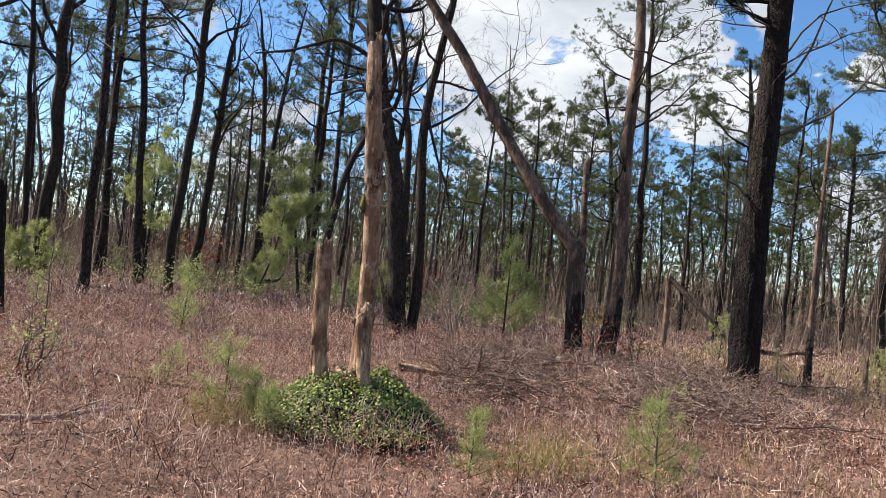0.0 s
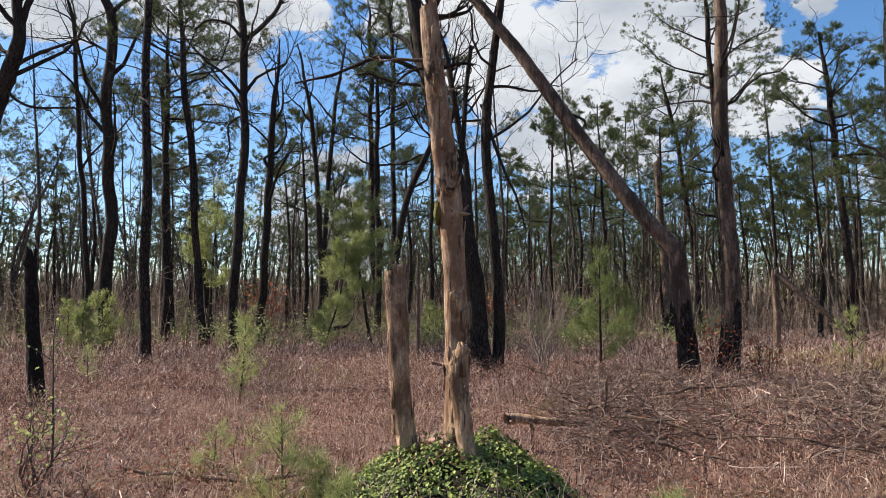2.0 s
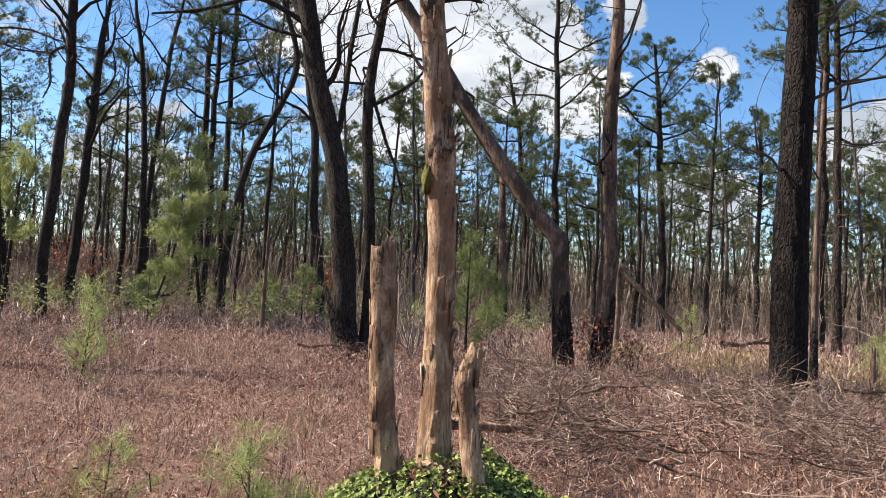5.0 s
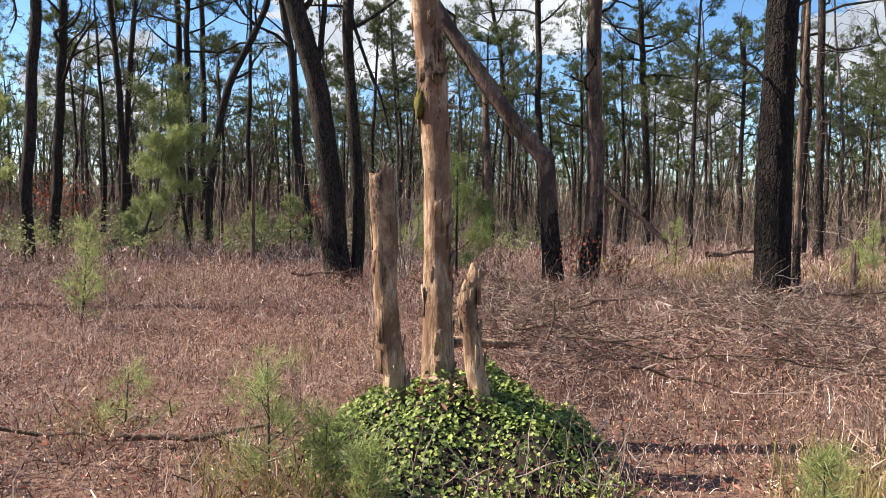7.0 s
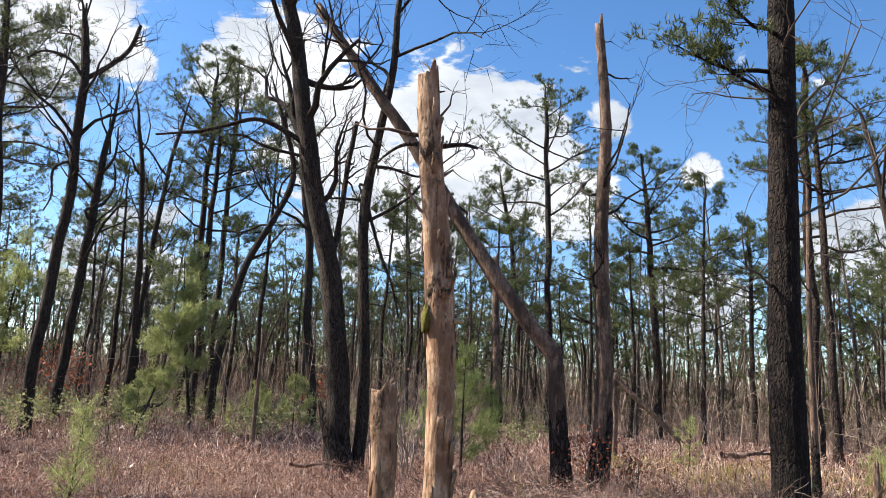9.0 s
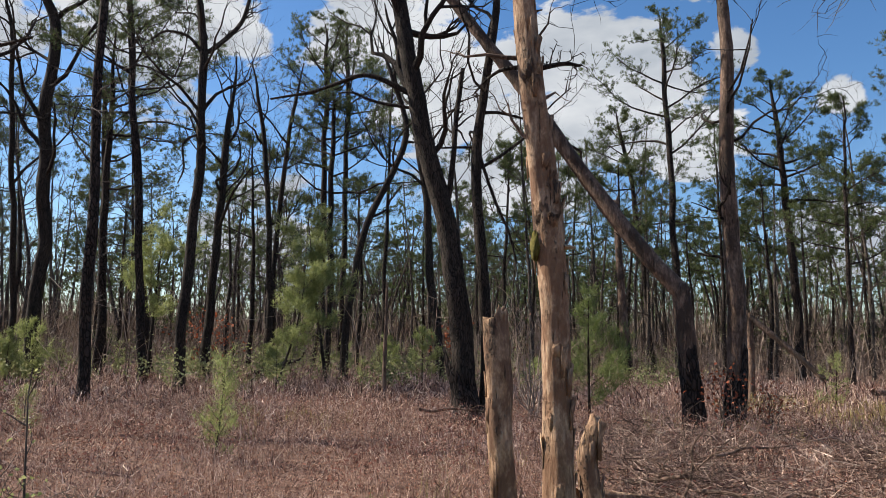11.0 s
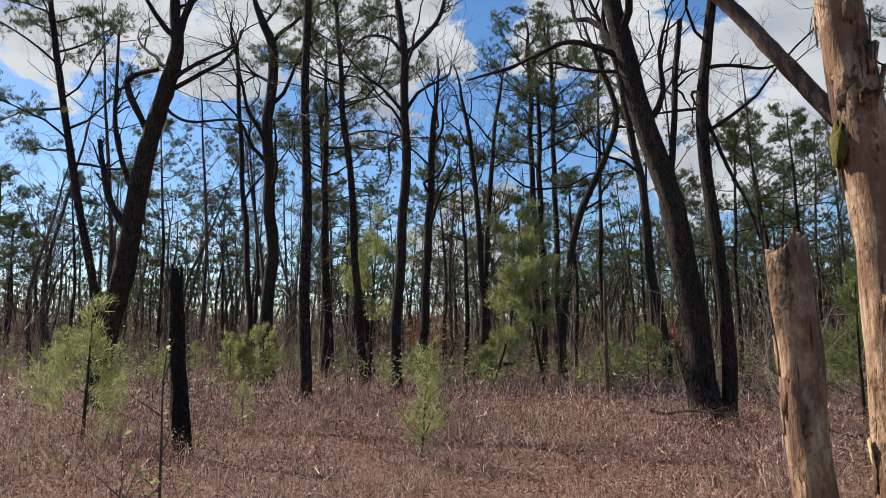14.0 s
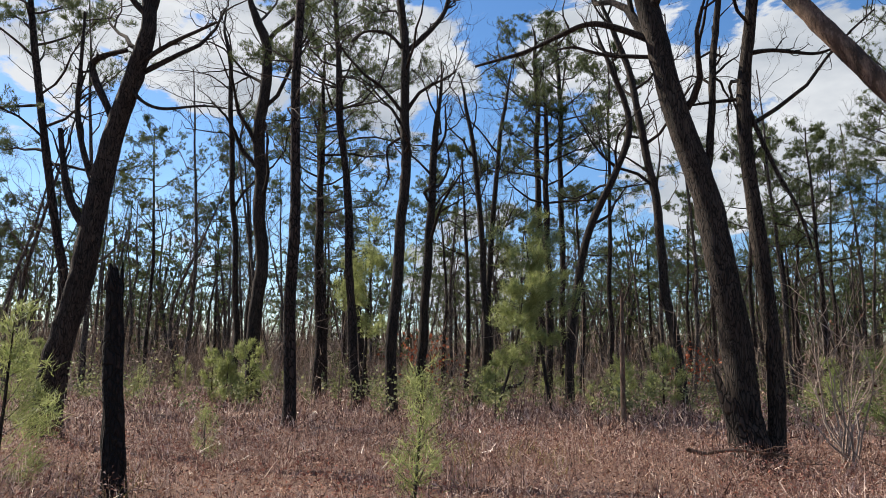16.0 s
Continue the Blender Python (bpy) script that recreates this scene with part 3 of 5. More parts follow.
slim_oak = oak("slim bare tree growing close beside a leaning oak", [(-0.65, 19.1, -0.1, 0.191), (-0.65, 19.1, 0.39, 0.166), (-0.69, 19.1, 2.49, 0.151), (-0.84, 19.11, 5.5, 0.135), (-0.74, 19.1, 6.89, 0.12), (-0.5, 19.09, 8.62, 0.105), (-0.49, 19.09, 10.11, 0.089)], height=9.5, n=9)
clearing_oak = oak("tall bare oak with crooked limbs at the clearing edge", [(-9.5, 26.3, -0.1, 0.236), (-9.5, 26.3, 0.42, 0.205), (-9.42, 26.33, 4.51, 0.19), (-9.34, 26.36, 7.82, 0.174), (-9.34, 26.36, 10.42, 0.158), (-9.54, 26.29, 12.19, 0.142)], height=13, n=9)
pine("straight dark pine at the edge of the clearing", [(-10.41, 22.25, -0.1, 0.214), (-10.41, 22.25, 0.42, 0.186), (-10.5, 22.2, 3.92, 0.168), (-10.53, 22.18, 5.95, 0.15), (-10.61, 22.14, 10.24, 0.133)], height=17, crown=0.3, n=12)
crooked_oak = oak("large crooked dead oak with looping limbs", [(-12.52, 17.5, -0.1, 0.34), (-12.45, 17.5, 0.5, 0.3), (-12.3, 17.5, 2.2, 0.275), (-12.1, 17.5, 3.6, 0.26), (-11.87, 17.5, 4.75, 0.245), (-11.6, 17.5, 5.75, 0.23), (-11.22, 17.5, 6.75, 0.205), (-11.0, 17.5, 7.46, 0.17), (-11.12, 17.5, 8.38, 0.13), (-11.08, 17.5, 9.3, 0.1)], height=10.6, n=6, low=0.55)
oak("leaning curved bare tree behind the young pine", [(-5.83, 35.22, -0.1, 0.252), (-5.83, 35.22, 0.3, 0.219), (-5.63, 35.25, 3.94, 0.202), (-5.17, 35.31, 6.33, 0.185), (-4.01, 35.46, 8.89, 0.168), (-3.47, 35.54, 10.97, 0.151), (-4.17, 35.44, 13.19, 0.134)], height=11, n=7)
snag_stem("thin dead pole standing in the scrub", [(-3.23, 25, -0.1, 0.094), (-3.23, 25, 0.28, 0.082), (-3.22, 25, 1.72, 0.066), (-3.21, 25, 3.14, 0.049)])
oak("bare forked tree with many upright limbs", [(-10.77, 32.44, -0.1, 0.26), (-10.77, 32.44, 0.98, 0.226), (-10.66, 32.48, 5.48, 0.198), (-10.44, 32.56, 8.91, 0.171), (-10.38, 32.58, 10.24, 0.144)], height=13, n=10)
oak("bare twin-stemmed tree in the wood", [(-10.02, 38.9, -0.1, 0.216), (-10.02, 38.9, 3.65, 0.188), (-10.16, 38.87, 7.21, 0.163), (-10.56, 38.77, 10.89, 0.138), (-10.96, 38.67, 13.05, 0.113)], height=12, n=8)
oak("thin bare tree in the wood", [(-9.97, 39.43, -0.1, 0.205), (-9.97, 39.43, 3.69, 0.178), (-9.91, 39.44, 7.3, 0.153), (-9.59, 39.52, 11.3, 0.127), (-9.29, 39.59, 13.49, 0.102)], height=12, n=8)
oak("bare oak with a hollow forked top", [(-16.06, 30.01, -0.1, 0.354), (-16.06, 30.01, 1.49, 0.308), (-16.21, 29.92, 8.37, 0.274), (-16.28, 29.88, 12.69, 0.24), (-16.6, 29.69, 13.98, 0.205)], height=13, n=8)
oak("thin bare tree beside a forked oak", [(-17.7, 31.35, -0.1, 0.164), (-17.7, 31.35, 1.08, 0.143), (-18, 31.16, 6.6, 0.129), (-18.3, 30.97, 11.05, 0.114), (-18.5, 30.84, 13.35, 0.099)], height=12, n=7)
pine("slender pine with a sparse crown", [(-13.74, 34.53, -0.1, 0.223), (-13.74, 34.53, 0.15, 0.194), (-14.56, 34.19, 7.03, 0.163), (-15.2, 33.92, 13.53, 0.133), (-15.41, 33.83, 16.3, 0.103)], height=13.5, crown=0.45, n=13)
pine("thin dark pine in the wood", [(-17.91, 39.23, -0.1, 0.236), (-17.91, 39.23, 0.28, 0.205), (-18.34, 39.02, 8.1, 0.171), (-18.54, 38.92, 12.35, 0.137)], height=14, crown=0.4, n=11)
pine("slender pine at the wood edge", [(-20.14, 25.65, -0.1, 0.216), (-20.14, 25.65, 2.08, 0.188), (-20.55, 25.26, 5.59, 0.165), (-21.24, 24.6, 10.07, 0.142), (-21.55, 24.3, 12.84, 0.119)], height=14, crown=0.5, n=12)
pine("dark pine with a flat spreading crown", [(-8.34, 44.34, -0.1, 0.266), (-8.34, 44.34, 1.76, 0.231), (-8.58, 44.3, 8.68, 0.202), (-8.63, 44.3, 14.77, 0.173), (-8.77, 44.27, 17.62, 0.144)], height=16, crown=0.35, n=13)
pine("dark pine with a spreading crown in the wood", [(-7.8, 47.46, -0.1, 0.251), (-7.8, 47.46, 3.02, 0.218), (-7.85, 47.45, 9.25, 0.192), (-7.88, 47.45, 15.79, 0.166), (-8.01, 47.43, 19.19, 0.14)], height=17, crown=0.35, n=13)
oak("bare tree with upward limbs behind the leaning oak", [(-1.9, 36.5, -0.1, 0.274), (-1.9, 36.5, 1.1, 0.238), (-2.67, 36.49, 8.21, 0.205), (-3.3, 36.49, 12.6, 0.171), (-4.09, 36.48, 15.21, 0.138)], height=14, n=9)
snag("grey dead trunk in the wood", [(7.18, 40.48, -0.1, 0.316), (7.18, 40.48, 1.38, 0.275), (6.98, 40.53, 5.05, 0.231), (6.81, 40.57, 8.87, 0.188)], limbs=4)
pine("tall pine with a layered open crown", [(11.07, 44.6, -0.1, 0.282), (11.07, 44.6, 3.03, 0.245), (10.84, 44.67, 10.22, 0.213), (10.63, 44.74, 16.09, 0.18), (10.51, 44.77, 18.59, 0.147)], height=17, crown=0.42, n=15)
pine("pine with a rounded sunlit crown", [(10.42, 47.91, -0.1, 0.241), (10.42, 47.91, 1.37, 0.21), (9.69, 48.11, 9.69, 0.175), (8.95, 48.31, 14.06, 0.14)], height=14, crown=0.45, n=15)
pine("pine with a broad umbrella crown of sunlit needles", [(17.42, 44.3, -0.1, 0.315), (17.42, 44.3, 2.34, 0.274), (17.13, 44.43, 8.61, 0.234), (16.93, 44.52, 12.74, 0.194), (16.73, 44.62, 14.87, 0.154)], height=14.5, crown=0.42, n=17)
pine("fine-branched young pine in the wood", [(17.24, 38.8, -0.1, 0.192), (17.24, 38.8, 0.4, 0.167), (17.3, 38.77, 5.5, 0.122), (17.39, 38.72, 11.74, 0.076)], height=11.5, crown=0.6, n=18)
pine("tall dark pine behind the furrowed pine", [(16.36, 28.79, -0.1, 0.298), (16.36, 28.79, 1.02, 0.259), (16.35, 28.79, 5.96, 0.228), (16.32, 28.82, 9.28, 0.196), (16.39, 28.77, 14.88, 0.165)], height=15.5, crown=0.35, n=12)
pine("pine with sunlit needles in the wood", [(21.36, 41.05, -0.1, 0.212), (21.36, 41.05, 1.61, 0.184), (21.34, 41.06, 6.53, 0.142), (21.31, 41.08, 11, 0.1)], height=12, crown=0.5, n=15)
oak("slender bare tree with crooked upper limbs", [(16.03, 23.97, -0.1, 0.166), (16.03, 23.97, 2.87, 0.144), (15.9, 24.09, 6.81, 0.127), (15.65, 24.3, 9.87, 0.11), (15.44, 24.48, 11.09, 0.092)], height=12, n=8)
snag("slender leaning snag with its bark gone", [(8.49, 17.76, -0.1, 0.113), (8.49, 17.76, 0.36, 0.098), (8.48, 17.77, 3.38, 0.07), (8.54, 17.73, 6.45, 0.042)], limbs=4)
pine("slender pine with a crooked crown", [(16.3, 27.69, -0.1, 0.23), (16.3, 27.69, 0.57, 0.2), (16.22, 27.74, 5.68, 0.173), (16.16, 27.78, 9.93, 0.145), (16.08, 27.83, 11.9, 0.118)], height=13, crown=0.4, n=12)
snag_stem("dead broken stub with a snapped top", [(7.77, 26.69, -0.1, 0.153), (7.77, 26.69, 0.66, 0.133), (7.8, 26.68, 1.47, 0.128), (7.76, 26.7, 2.55, 0.124)])
fallen_top("broken log hinged down to the ground from its stub", [(7.79, 26.68, 2.52, 0.143), (8.7, 26.32, 1.65, 0.124), (9.61, 25.95, 0.71, 0.105)], limbs=2)
snag_stem("dark charred dead stub with a splintered top", [(-7.34, 13.2, -0.1, 0.15), (-7.48, 13.2, 1.14, 0.125), (-7.58, 13.2, 2.22, 0.112)])
pine("straight pine with dark trunk in the wood", [(-15.88, 34.36, -0.1, 0.268), (-15.88, 34.36, 1.15, 0.233), (-15.94, 34.32, 6.18, 0.194), (-16.01, 34.29, 10.77, 0.155)], height=15, crown=0.35, n=11)
pine("pine with a thin bent trunk in the wood", [(-11.99, 29.54, -0.1, 0.221), (-11.99, 29.54, 0.64, 0.192), (-12.37, 29.37, 5.43, 0.16), (-12.8, 29.19, 10.19, 0.128)], height=15, crown=0.35, n=11)
pine("pine with a wide dark crown in the wood", [(-7.56, 41.23, -0.1, 0.283), (-7.56, 41.23, 0.45, 0.246), (-7.6, 41.23, 6.11, 0.195), (-7.68, 41.21, 12.09, 0.144)], height=14.5, crown=0.4, n=13)

limb_on(crooked_oak, [(-11.7, 17.5, 5.6, 0.075), (-11.98, 17.5, 6.2, 0.07), (-12.2, 17.48, 6.62, 0.066), (-12.22, 17.46, 6.88, 0.062), (-11.87, 17.45, 6.99, 0.056), (-11.45, 17.42, 7.0, 0.04)])
limb_on(crooked_oak, [(-11.06, 17.5, 7.7, 0.08), (-10.85, 17.5, 8.3, 0.072), (-10.5, 17.5, 8.8, 0.062), (-9.89, 17.5, 9.21, 0.048), (-9.17, 17.5, 9.51, 0.03)])
limb_on(crooked_oak, [(-11.2, 17.5, 6.8, 0.05), (-10.75, 17.46, 6.95, 0.044), (-10.27, 17.42, 7.1, 0.036), (-9.55, 17.4, 7.3, 0.022)])
limb_on(crooked_oak, [(-11.1, 17.5, 8.9, 0.05), (-11.45, 17.5, 9.15, 0.042), (-11.89, 17.5, 9.41, 0.032), (-12.5, 17.5, 9.63, 0.02)])
limb_on(crooked_oak, [(-11.95, 17.5, 4.4, 0.065), (-12.3, 17.47, 5.25, 0.056), (-12.48, 17.45, 6.04, 0.046), (-12.49, 17.44, 6.9, 0.036), (-12.5, 17.43, 7.9, 0.024)])
limb_on(crooked_oak, [(-12.1, 17.5, 3.5, 0.09), (-12.55, 17.55, 4.3, 0.075), (-12.85, 17.6, 5.1, 0.055), (-13.0, 17.62, 5.7, 0.05)])
limb_on(crooked_oak, [(-11.45, 17.5, 6.2, 0.036), (-11.0, 17.44, 5.98, 0.03), (-10.56, 17.4, 5.8, 0.027), (-9.72, 17.36, 5.76, 0.02), (-9.19, 17.34, 5.66, 0.014)])
charred_base(leaning_oak, smooth_line([(0, 0, -0.1, 0.29), (0, 0, 0.3, 0.25), (-0.17, 0, 1.1, 0.235)], 24), 0.85, 5)
limb_on(leaning_oak, [(-2.3, 18.96, 6.72, 0.062), (-2.85, 18.95, 7.08, 0.055), (-3.32, 18.95, 7.19, 0.047), (-3.85, 18.94, 7, 0.039), (-4.4, 18.93, 6.8, 0.031), (-5.26, 18.92, 6.63, 0.023)])
limb_on(leaning_oak, [(-2.26, 18.96, 6.41, 0.039), (-2.95, 18.95, 6.59, 0.031), (-3.52, 18.95, 6.8, 0.023), (-3.81, 18.95, 6.79, 0.016)])
limb_on(leaning_oak, [(-1.72, 18.95, 4.16, 0.07), (-1.45, 18.94, 4.61, 0.064), (-1.36, 18.94, 5.44, 0.058), (-1.3, 18.94, 6.39, 0.053), (-1.19, 18.93, 7.36, 0.047)])
limb_on(slim_oak, [(-0.94, 19.13, 6.43, 0.04), (-0.39, 19.07, 6.44, 0.032), (0.17, 19.02, 6.3, 0.024), (0.48, 18.98, 6.35, 0.016)])
limb_on(slim_oak, [(-0.96, 19.13, 5.85, 0.04), (-0.49, 19.08, 4.58, 0.033), (-0.2, 19.05, 3.92, 0.026), (-0.01, 19.04, 3.21, 0.02)])
limb_on(slim_oak, [(-1.01, 19.13, 5.72, 0.032), (-1.53, 19.18, 5.69, 0.022), (-1.88, 19.21, 5.66, 0.012)])
limb_on(clearing_oak, [(-9.41, 26.33, 10.67, 0.06), (-9.85, 26.17, 11.09, 0.049), (-10.48, 25.94, 11.15, 0.038), (-10.86, 25.79, 10.81, 0.027)])
limb_on(clearing_oak, [(-9.39, 26.34, 10.58, 0.08), (-8.89, 26.53, 11.05, 0.074), (-8.35, 26.73, 11.8, 0.067), (-8.12, 26.81, 12.73, 0.06)])
limb_on(clearing_oak, [(-9.49, 26.3, 8.12, 0.04), (-9.79, 26.19, 7.6, 0.034), (-9.74, 26.21, 6.83, 0.027), (-9.88, 26.16, 6.32, 0.02)])

# ---- the mound with three dead stubs ----
MOUND = (-0.65, 7.9)


def mound_height(x, y):
    u, w = (x - MOUND[0] - 0.07) / 0.88, (y - MOUND[1] - 0.2) / 1.05
    d = np.sqrt(u * u + w * w)
    d = d * (1 + 0.09 * np.sin(3 * np.arctan2(w, u) + 1) + 0.06 * np.sin(7 * np.arctan2(w, u)))
    return 0.37 * np.clip(1 - d ** 2.0, 0, 1) + (0.08 * np.sin(7 * x + 0.5) * np.sin(6.5 * y + 1) + 0.05 * np.sin(14 * x + 2 * y) * np.sin(15 * y)) * np.clip(1.1 - d, 0, 1) ** 0.5


def ivy_leaf(size):
    """A five-lobed leaf folded along its midrib."""
    s = size
    pts = [(0, 0, 0), (0.33, -0.08, 0.08), (0.36, 0.18, 0.08), (0.47, 0.42, 0.13), (0.27, 0.62, 0.06), (0, 0.95, -0.08),
           (-0.27, 0.62, 0.06), (-0.47, 0.42, 0.13), (-0.36, 0.18, 0.08), (-0.33, -0.08, 0.08), (0, 0.5, -0.03)]
    tri = [(10, a, a % 9 + 1) for a in range(1, 9)] + [(10, 0, 1), (10, 9, 0)]
    return np.array(pts) * s, np.array(tri)


def build_mound():
    thing = stand("ivy_mound", "low mound thickly grown with glossy green ivy", "ivy", (MOUND[0], MOUND[1], 0))
    k = 48
    x, y = np.meshgrid(np.linspace(-1.1, 1.1, k), np.linspace(-1.08, 1.1, k))
    z = mound_height(x + MOUND[0], y + MOUND[1]) - 0.03
    z = np.where((x / 0.9) ** 2 + (y / 0.95) ** 2 > 0.95, -0.15, z)
    v = np.stack([x, y, z], -1).reshape(-1, 3)
    i = (np.arange(k - 1)[:, None] * k + np.arange(k - 1)[None]).ravel()
    mesh_object("soil", v, np.stack([i, i + 1, i + k + 1, i + k], -1), SOIL_SHADED, thing, "soil under the ivy with shade in its colour")
    g = np.random.default_rng(11)
    lv, lt = ivy_leaf(1.0)
    shared = None
    rest = Bits()
    count = 0
    for m in range(14000):
        a, d = g.uniform(0, 6.283), math.sqrt(g.uniform(0, 1)) * 1.08
        px, py = MOUND[0] + 0.9 * d * math.cos(a), MOUND[1] + 0.02 + 0.95 * d * math.sin(a)
        e = 0.02
        h = float(mound_height(px, py))
        nx = -(float(mound_height(px + e, py)) - h) / e
        ny = -(float(mound_height(px, py + e)) - h) / e
        if d > 0.9 and g.uniform() < 0.55:
            continue
        hollow = 0.1 * math.sin(9 * px) + 0.06 * math.sin(21 * px + 2)
        if py < MOUND[1] - 0.36 + hollow and -0.32 < px - MOUND[0] < 0.72 and g.uniform() < 0.5:
            continue                                  # thinner leaves in front, where the shade-dark soil shows as a hollow
        if abs(px + 0.72) < 0.17 and abs(py - 8.02) < 0.2 and g.uniform() < 0.8:
            continue                                  # bare brown patch between the stubs
        up = Vector((nx, ny, 1.0)).normalized()
        up = (up + Vector(g.normal(0, 0.45, 3))).normalized()
        lift = g.uniform(0.0, 0.1) * (1.15 - 0.5 * d)
        at = Vector((px - MOUND[0], py - MOUND[1], max(h, 0) + lift))
        quat = up.to_track_quat("Z", "Y") @ Euler((0, 0, g.uniform(0, 6.283))).to_quaternion()
        size = g.uniform(0.012, 0.034)
        if py < MOUND[1] - 0.1 and count < 300 and m % 10 == 0:
            if shared is None:
                first = mesh_object("leaf", lv, lt, IVY, thing, "", False)
                shared = first.data
                ob = first
            else:
                ob = new("leaf", shared)
                ob.parent = thing
            ob.matrix_basis = Matrix.LocRotScale(at, quat, (size, size, size))
            count += 1
        else:
            mat3 = np.array(quat.to_matrix())
            rest.add((lv * size) @ mat3.T + np.array(at), None, lt)
    for m in range(240):                              # a low sunlit spur of ivy beside the hollow
        at = np.array([g.normal(0.58, 0.13), g.normal(-0.86, 0.1), g.uniform(0.02, 0.16)])
        quat = Euler((g.normal(0, 0.6), g.normal(0, 0.6), g.uniform(0, 6.28))).to_quaternion()
        rest.add((lv * g.uniform(0.015, 0.032)) @ np.array(quat.to_matrix()).T + at, None, lt)
    tagged(rest.make("ivy_leaves", IVY, thing, "", False), kind="stuff")
    # upright grey dead stems in front of the ivy
    for m in range(30):
        stems = Bits()
        px, py = g.uniform(-0.55, 0.75), g.uniform(-1.1, -0.78)
        grow(stems, g, (px, py, -0.02), unit(g.normal(0, 0.16, 3) + np.array([0, 0, 1])), g.uniform(0.18, 0.42), 0.003, 1, 4, 0.1, 0.2, 2)
        stems.make("dead_stem", WOOD_PALE, thing, "thin grey dead stem")
    # dry leaves caught between the stubs
    dry = Bits()
    for m in range(120):
        px, py = g.normal(-0.07, 0.13), g.normal(0.1, 0.16)
        h = float(mound_height(px + MOUND[0], py + MOUND[1]))
        quat = Euler(g.normal(0, 0.5, 2).tolist() + [g.uniform(0, 6.28)]).to_quaternion()
        dry.add((lv * g.uniform(0.04, 0.07)) @ np.array(quat.to_matrix()).T + np.array([px, py, h + g.uniform(0.01, 0.05)]), None, lt)
    tagged(dry.make("dry_leaves", LEAF_DRY, thing, "", False), kind="stuff")


build_mound()


def near_stub(label, nodes, material, sides=64, rings=150, rough=0.13, jag=0.05, name="tree_stub"):
    """A barkless broken trunk with peeling flakes of bark."""
    seed = next_seed()
    g = np.random.default_rng(seed)
    nodes = np.asarray(nodes, float)
    base = Vector((nodes[0, 0], nodes[0, 1], nodes[0, 2]))
    nodes[:, :3] -= nodes[0, :3]
    nodes[:, 3] *= 0.88
    thing = stand(name, label, "dead tree", base)
    line = smooth_line(nodes, rings)
    b = Bits()
    b.add(*tube(line, sides, rough, 0.2, seed, 0, True, jag))
    b.make("trunk", material, thing)
    TRUNKS[thing.name] = line
    for m in range(int(14 + 9 * nodes[-1, 2])):       # curling bark flakes
        i = int(rings * g.uniform(0.04, 0.92))
        p, r = line[i, :3], line[i, 3]
        a = g.uniform(0, 6.28)
        w, h = g.uniform(0.2, 0.65), g.uniform(0.05, 0.2)
        th = np.linspace(a - w / 2, a + w / 2, 5)
        rows, curl = [], g.uniform(0.05, 0.28)
        for u in (0.0, 0.5, 1.0):
            rr = r * (1.03 + 0.06 * g.uniform() + curl * u * u)
            rows.append(np.stack([p[0] + rr * np.cos(th), p[1] + rr * np.sin(th), np.full(5, p[2] + h * (u - 0.5)) + g.normal(0, 0.008, 5)], -1))
        inner = [np.stack([p[0] + (row[:, 0] - p[0]) * 0.93, p[1] + (row[:, 1] - p[1]) * 0.93, row[:, 2]], -1) for row in rows]
        v = np.concatenate(rows + inner)
        q = []
        for k in range(2):
            for c in range(4):
                o = k * 5 + c
                q += [(o, o + 1, o + 6, o + 5), (o + 15, o + 20, o + 21, o + 16)]
        for c in range(4):
            q += [(c, c + 15, c + 16, c + 1), (10 + c, 11 + c, 26 + c, 25 + c)]
        for k in range(2):
            q += [(k * 5, k * 5 + 5, k * 5 + 20, k * 5 + 15), (k * 5 + 4, k * 5 + 19, k * 5 + 24, k * 5 + 9)]
        mesh_object("bark_flake", v, np.array(q), WOOD_STUB, thing)
    return thing, line


near_stub("weathered dead stub with a broken top rising from the ivy", [(-0.95, 8.1, 0.05, 0.1), (-0.975, 8.1, 0.34, 0.092), (-1.04, 8.1, 0.88, 0.087), (-1.06, 8.1, 1.36, 0.085),
          (-1.085, 8.1, 1.7, 0.078)], WOOD_STUB, rough=0.22, jag=0.03)
tall, tall_line = near_stub("tall barkless dead trunk with a snapped top in the ivy", [(-0.62, 8.53, 0.1, 0.14), (-0.64, 8.54, 0.42, 0.118), (-0.655, 8.55, 1.1, 0.106), (-0.675, 8.55, 1.75, 0.105),
                            (-0.715, 8.55, 2.3, 0.118), (-0.775, 8.55, 2.88, 0.102), (-0.83, 8.55, 3.36, 0.09), (-0.88, 8.55, 3.93, 0.08)], WOOD_DEAD, 72, 260, 0.22, 0.06)
near_stub("short bent dead stub with a snapped top in the ivy", [(-0.5, 7.82, 0.2, 0.072), (-0.52, 7.82, 0.42, 0.066), (-0.575, 7.82, 0.73, 0.06), (-0.6, 7.82, 0.94, 0.058),
          (-0.56, 7.82, 1.08, 0.06), (-0.54, 7.82, 1.14, 0.06)], WOOD_STUB, 56, 110, 0.16, 0.014)


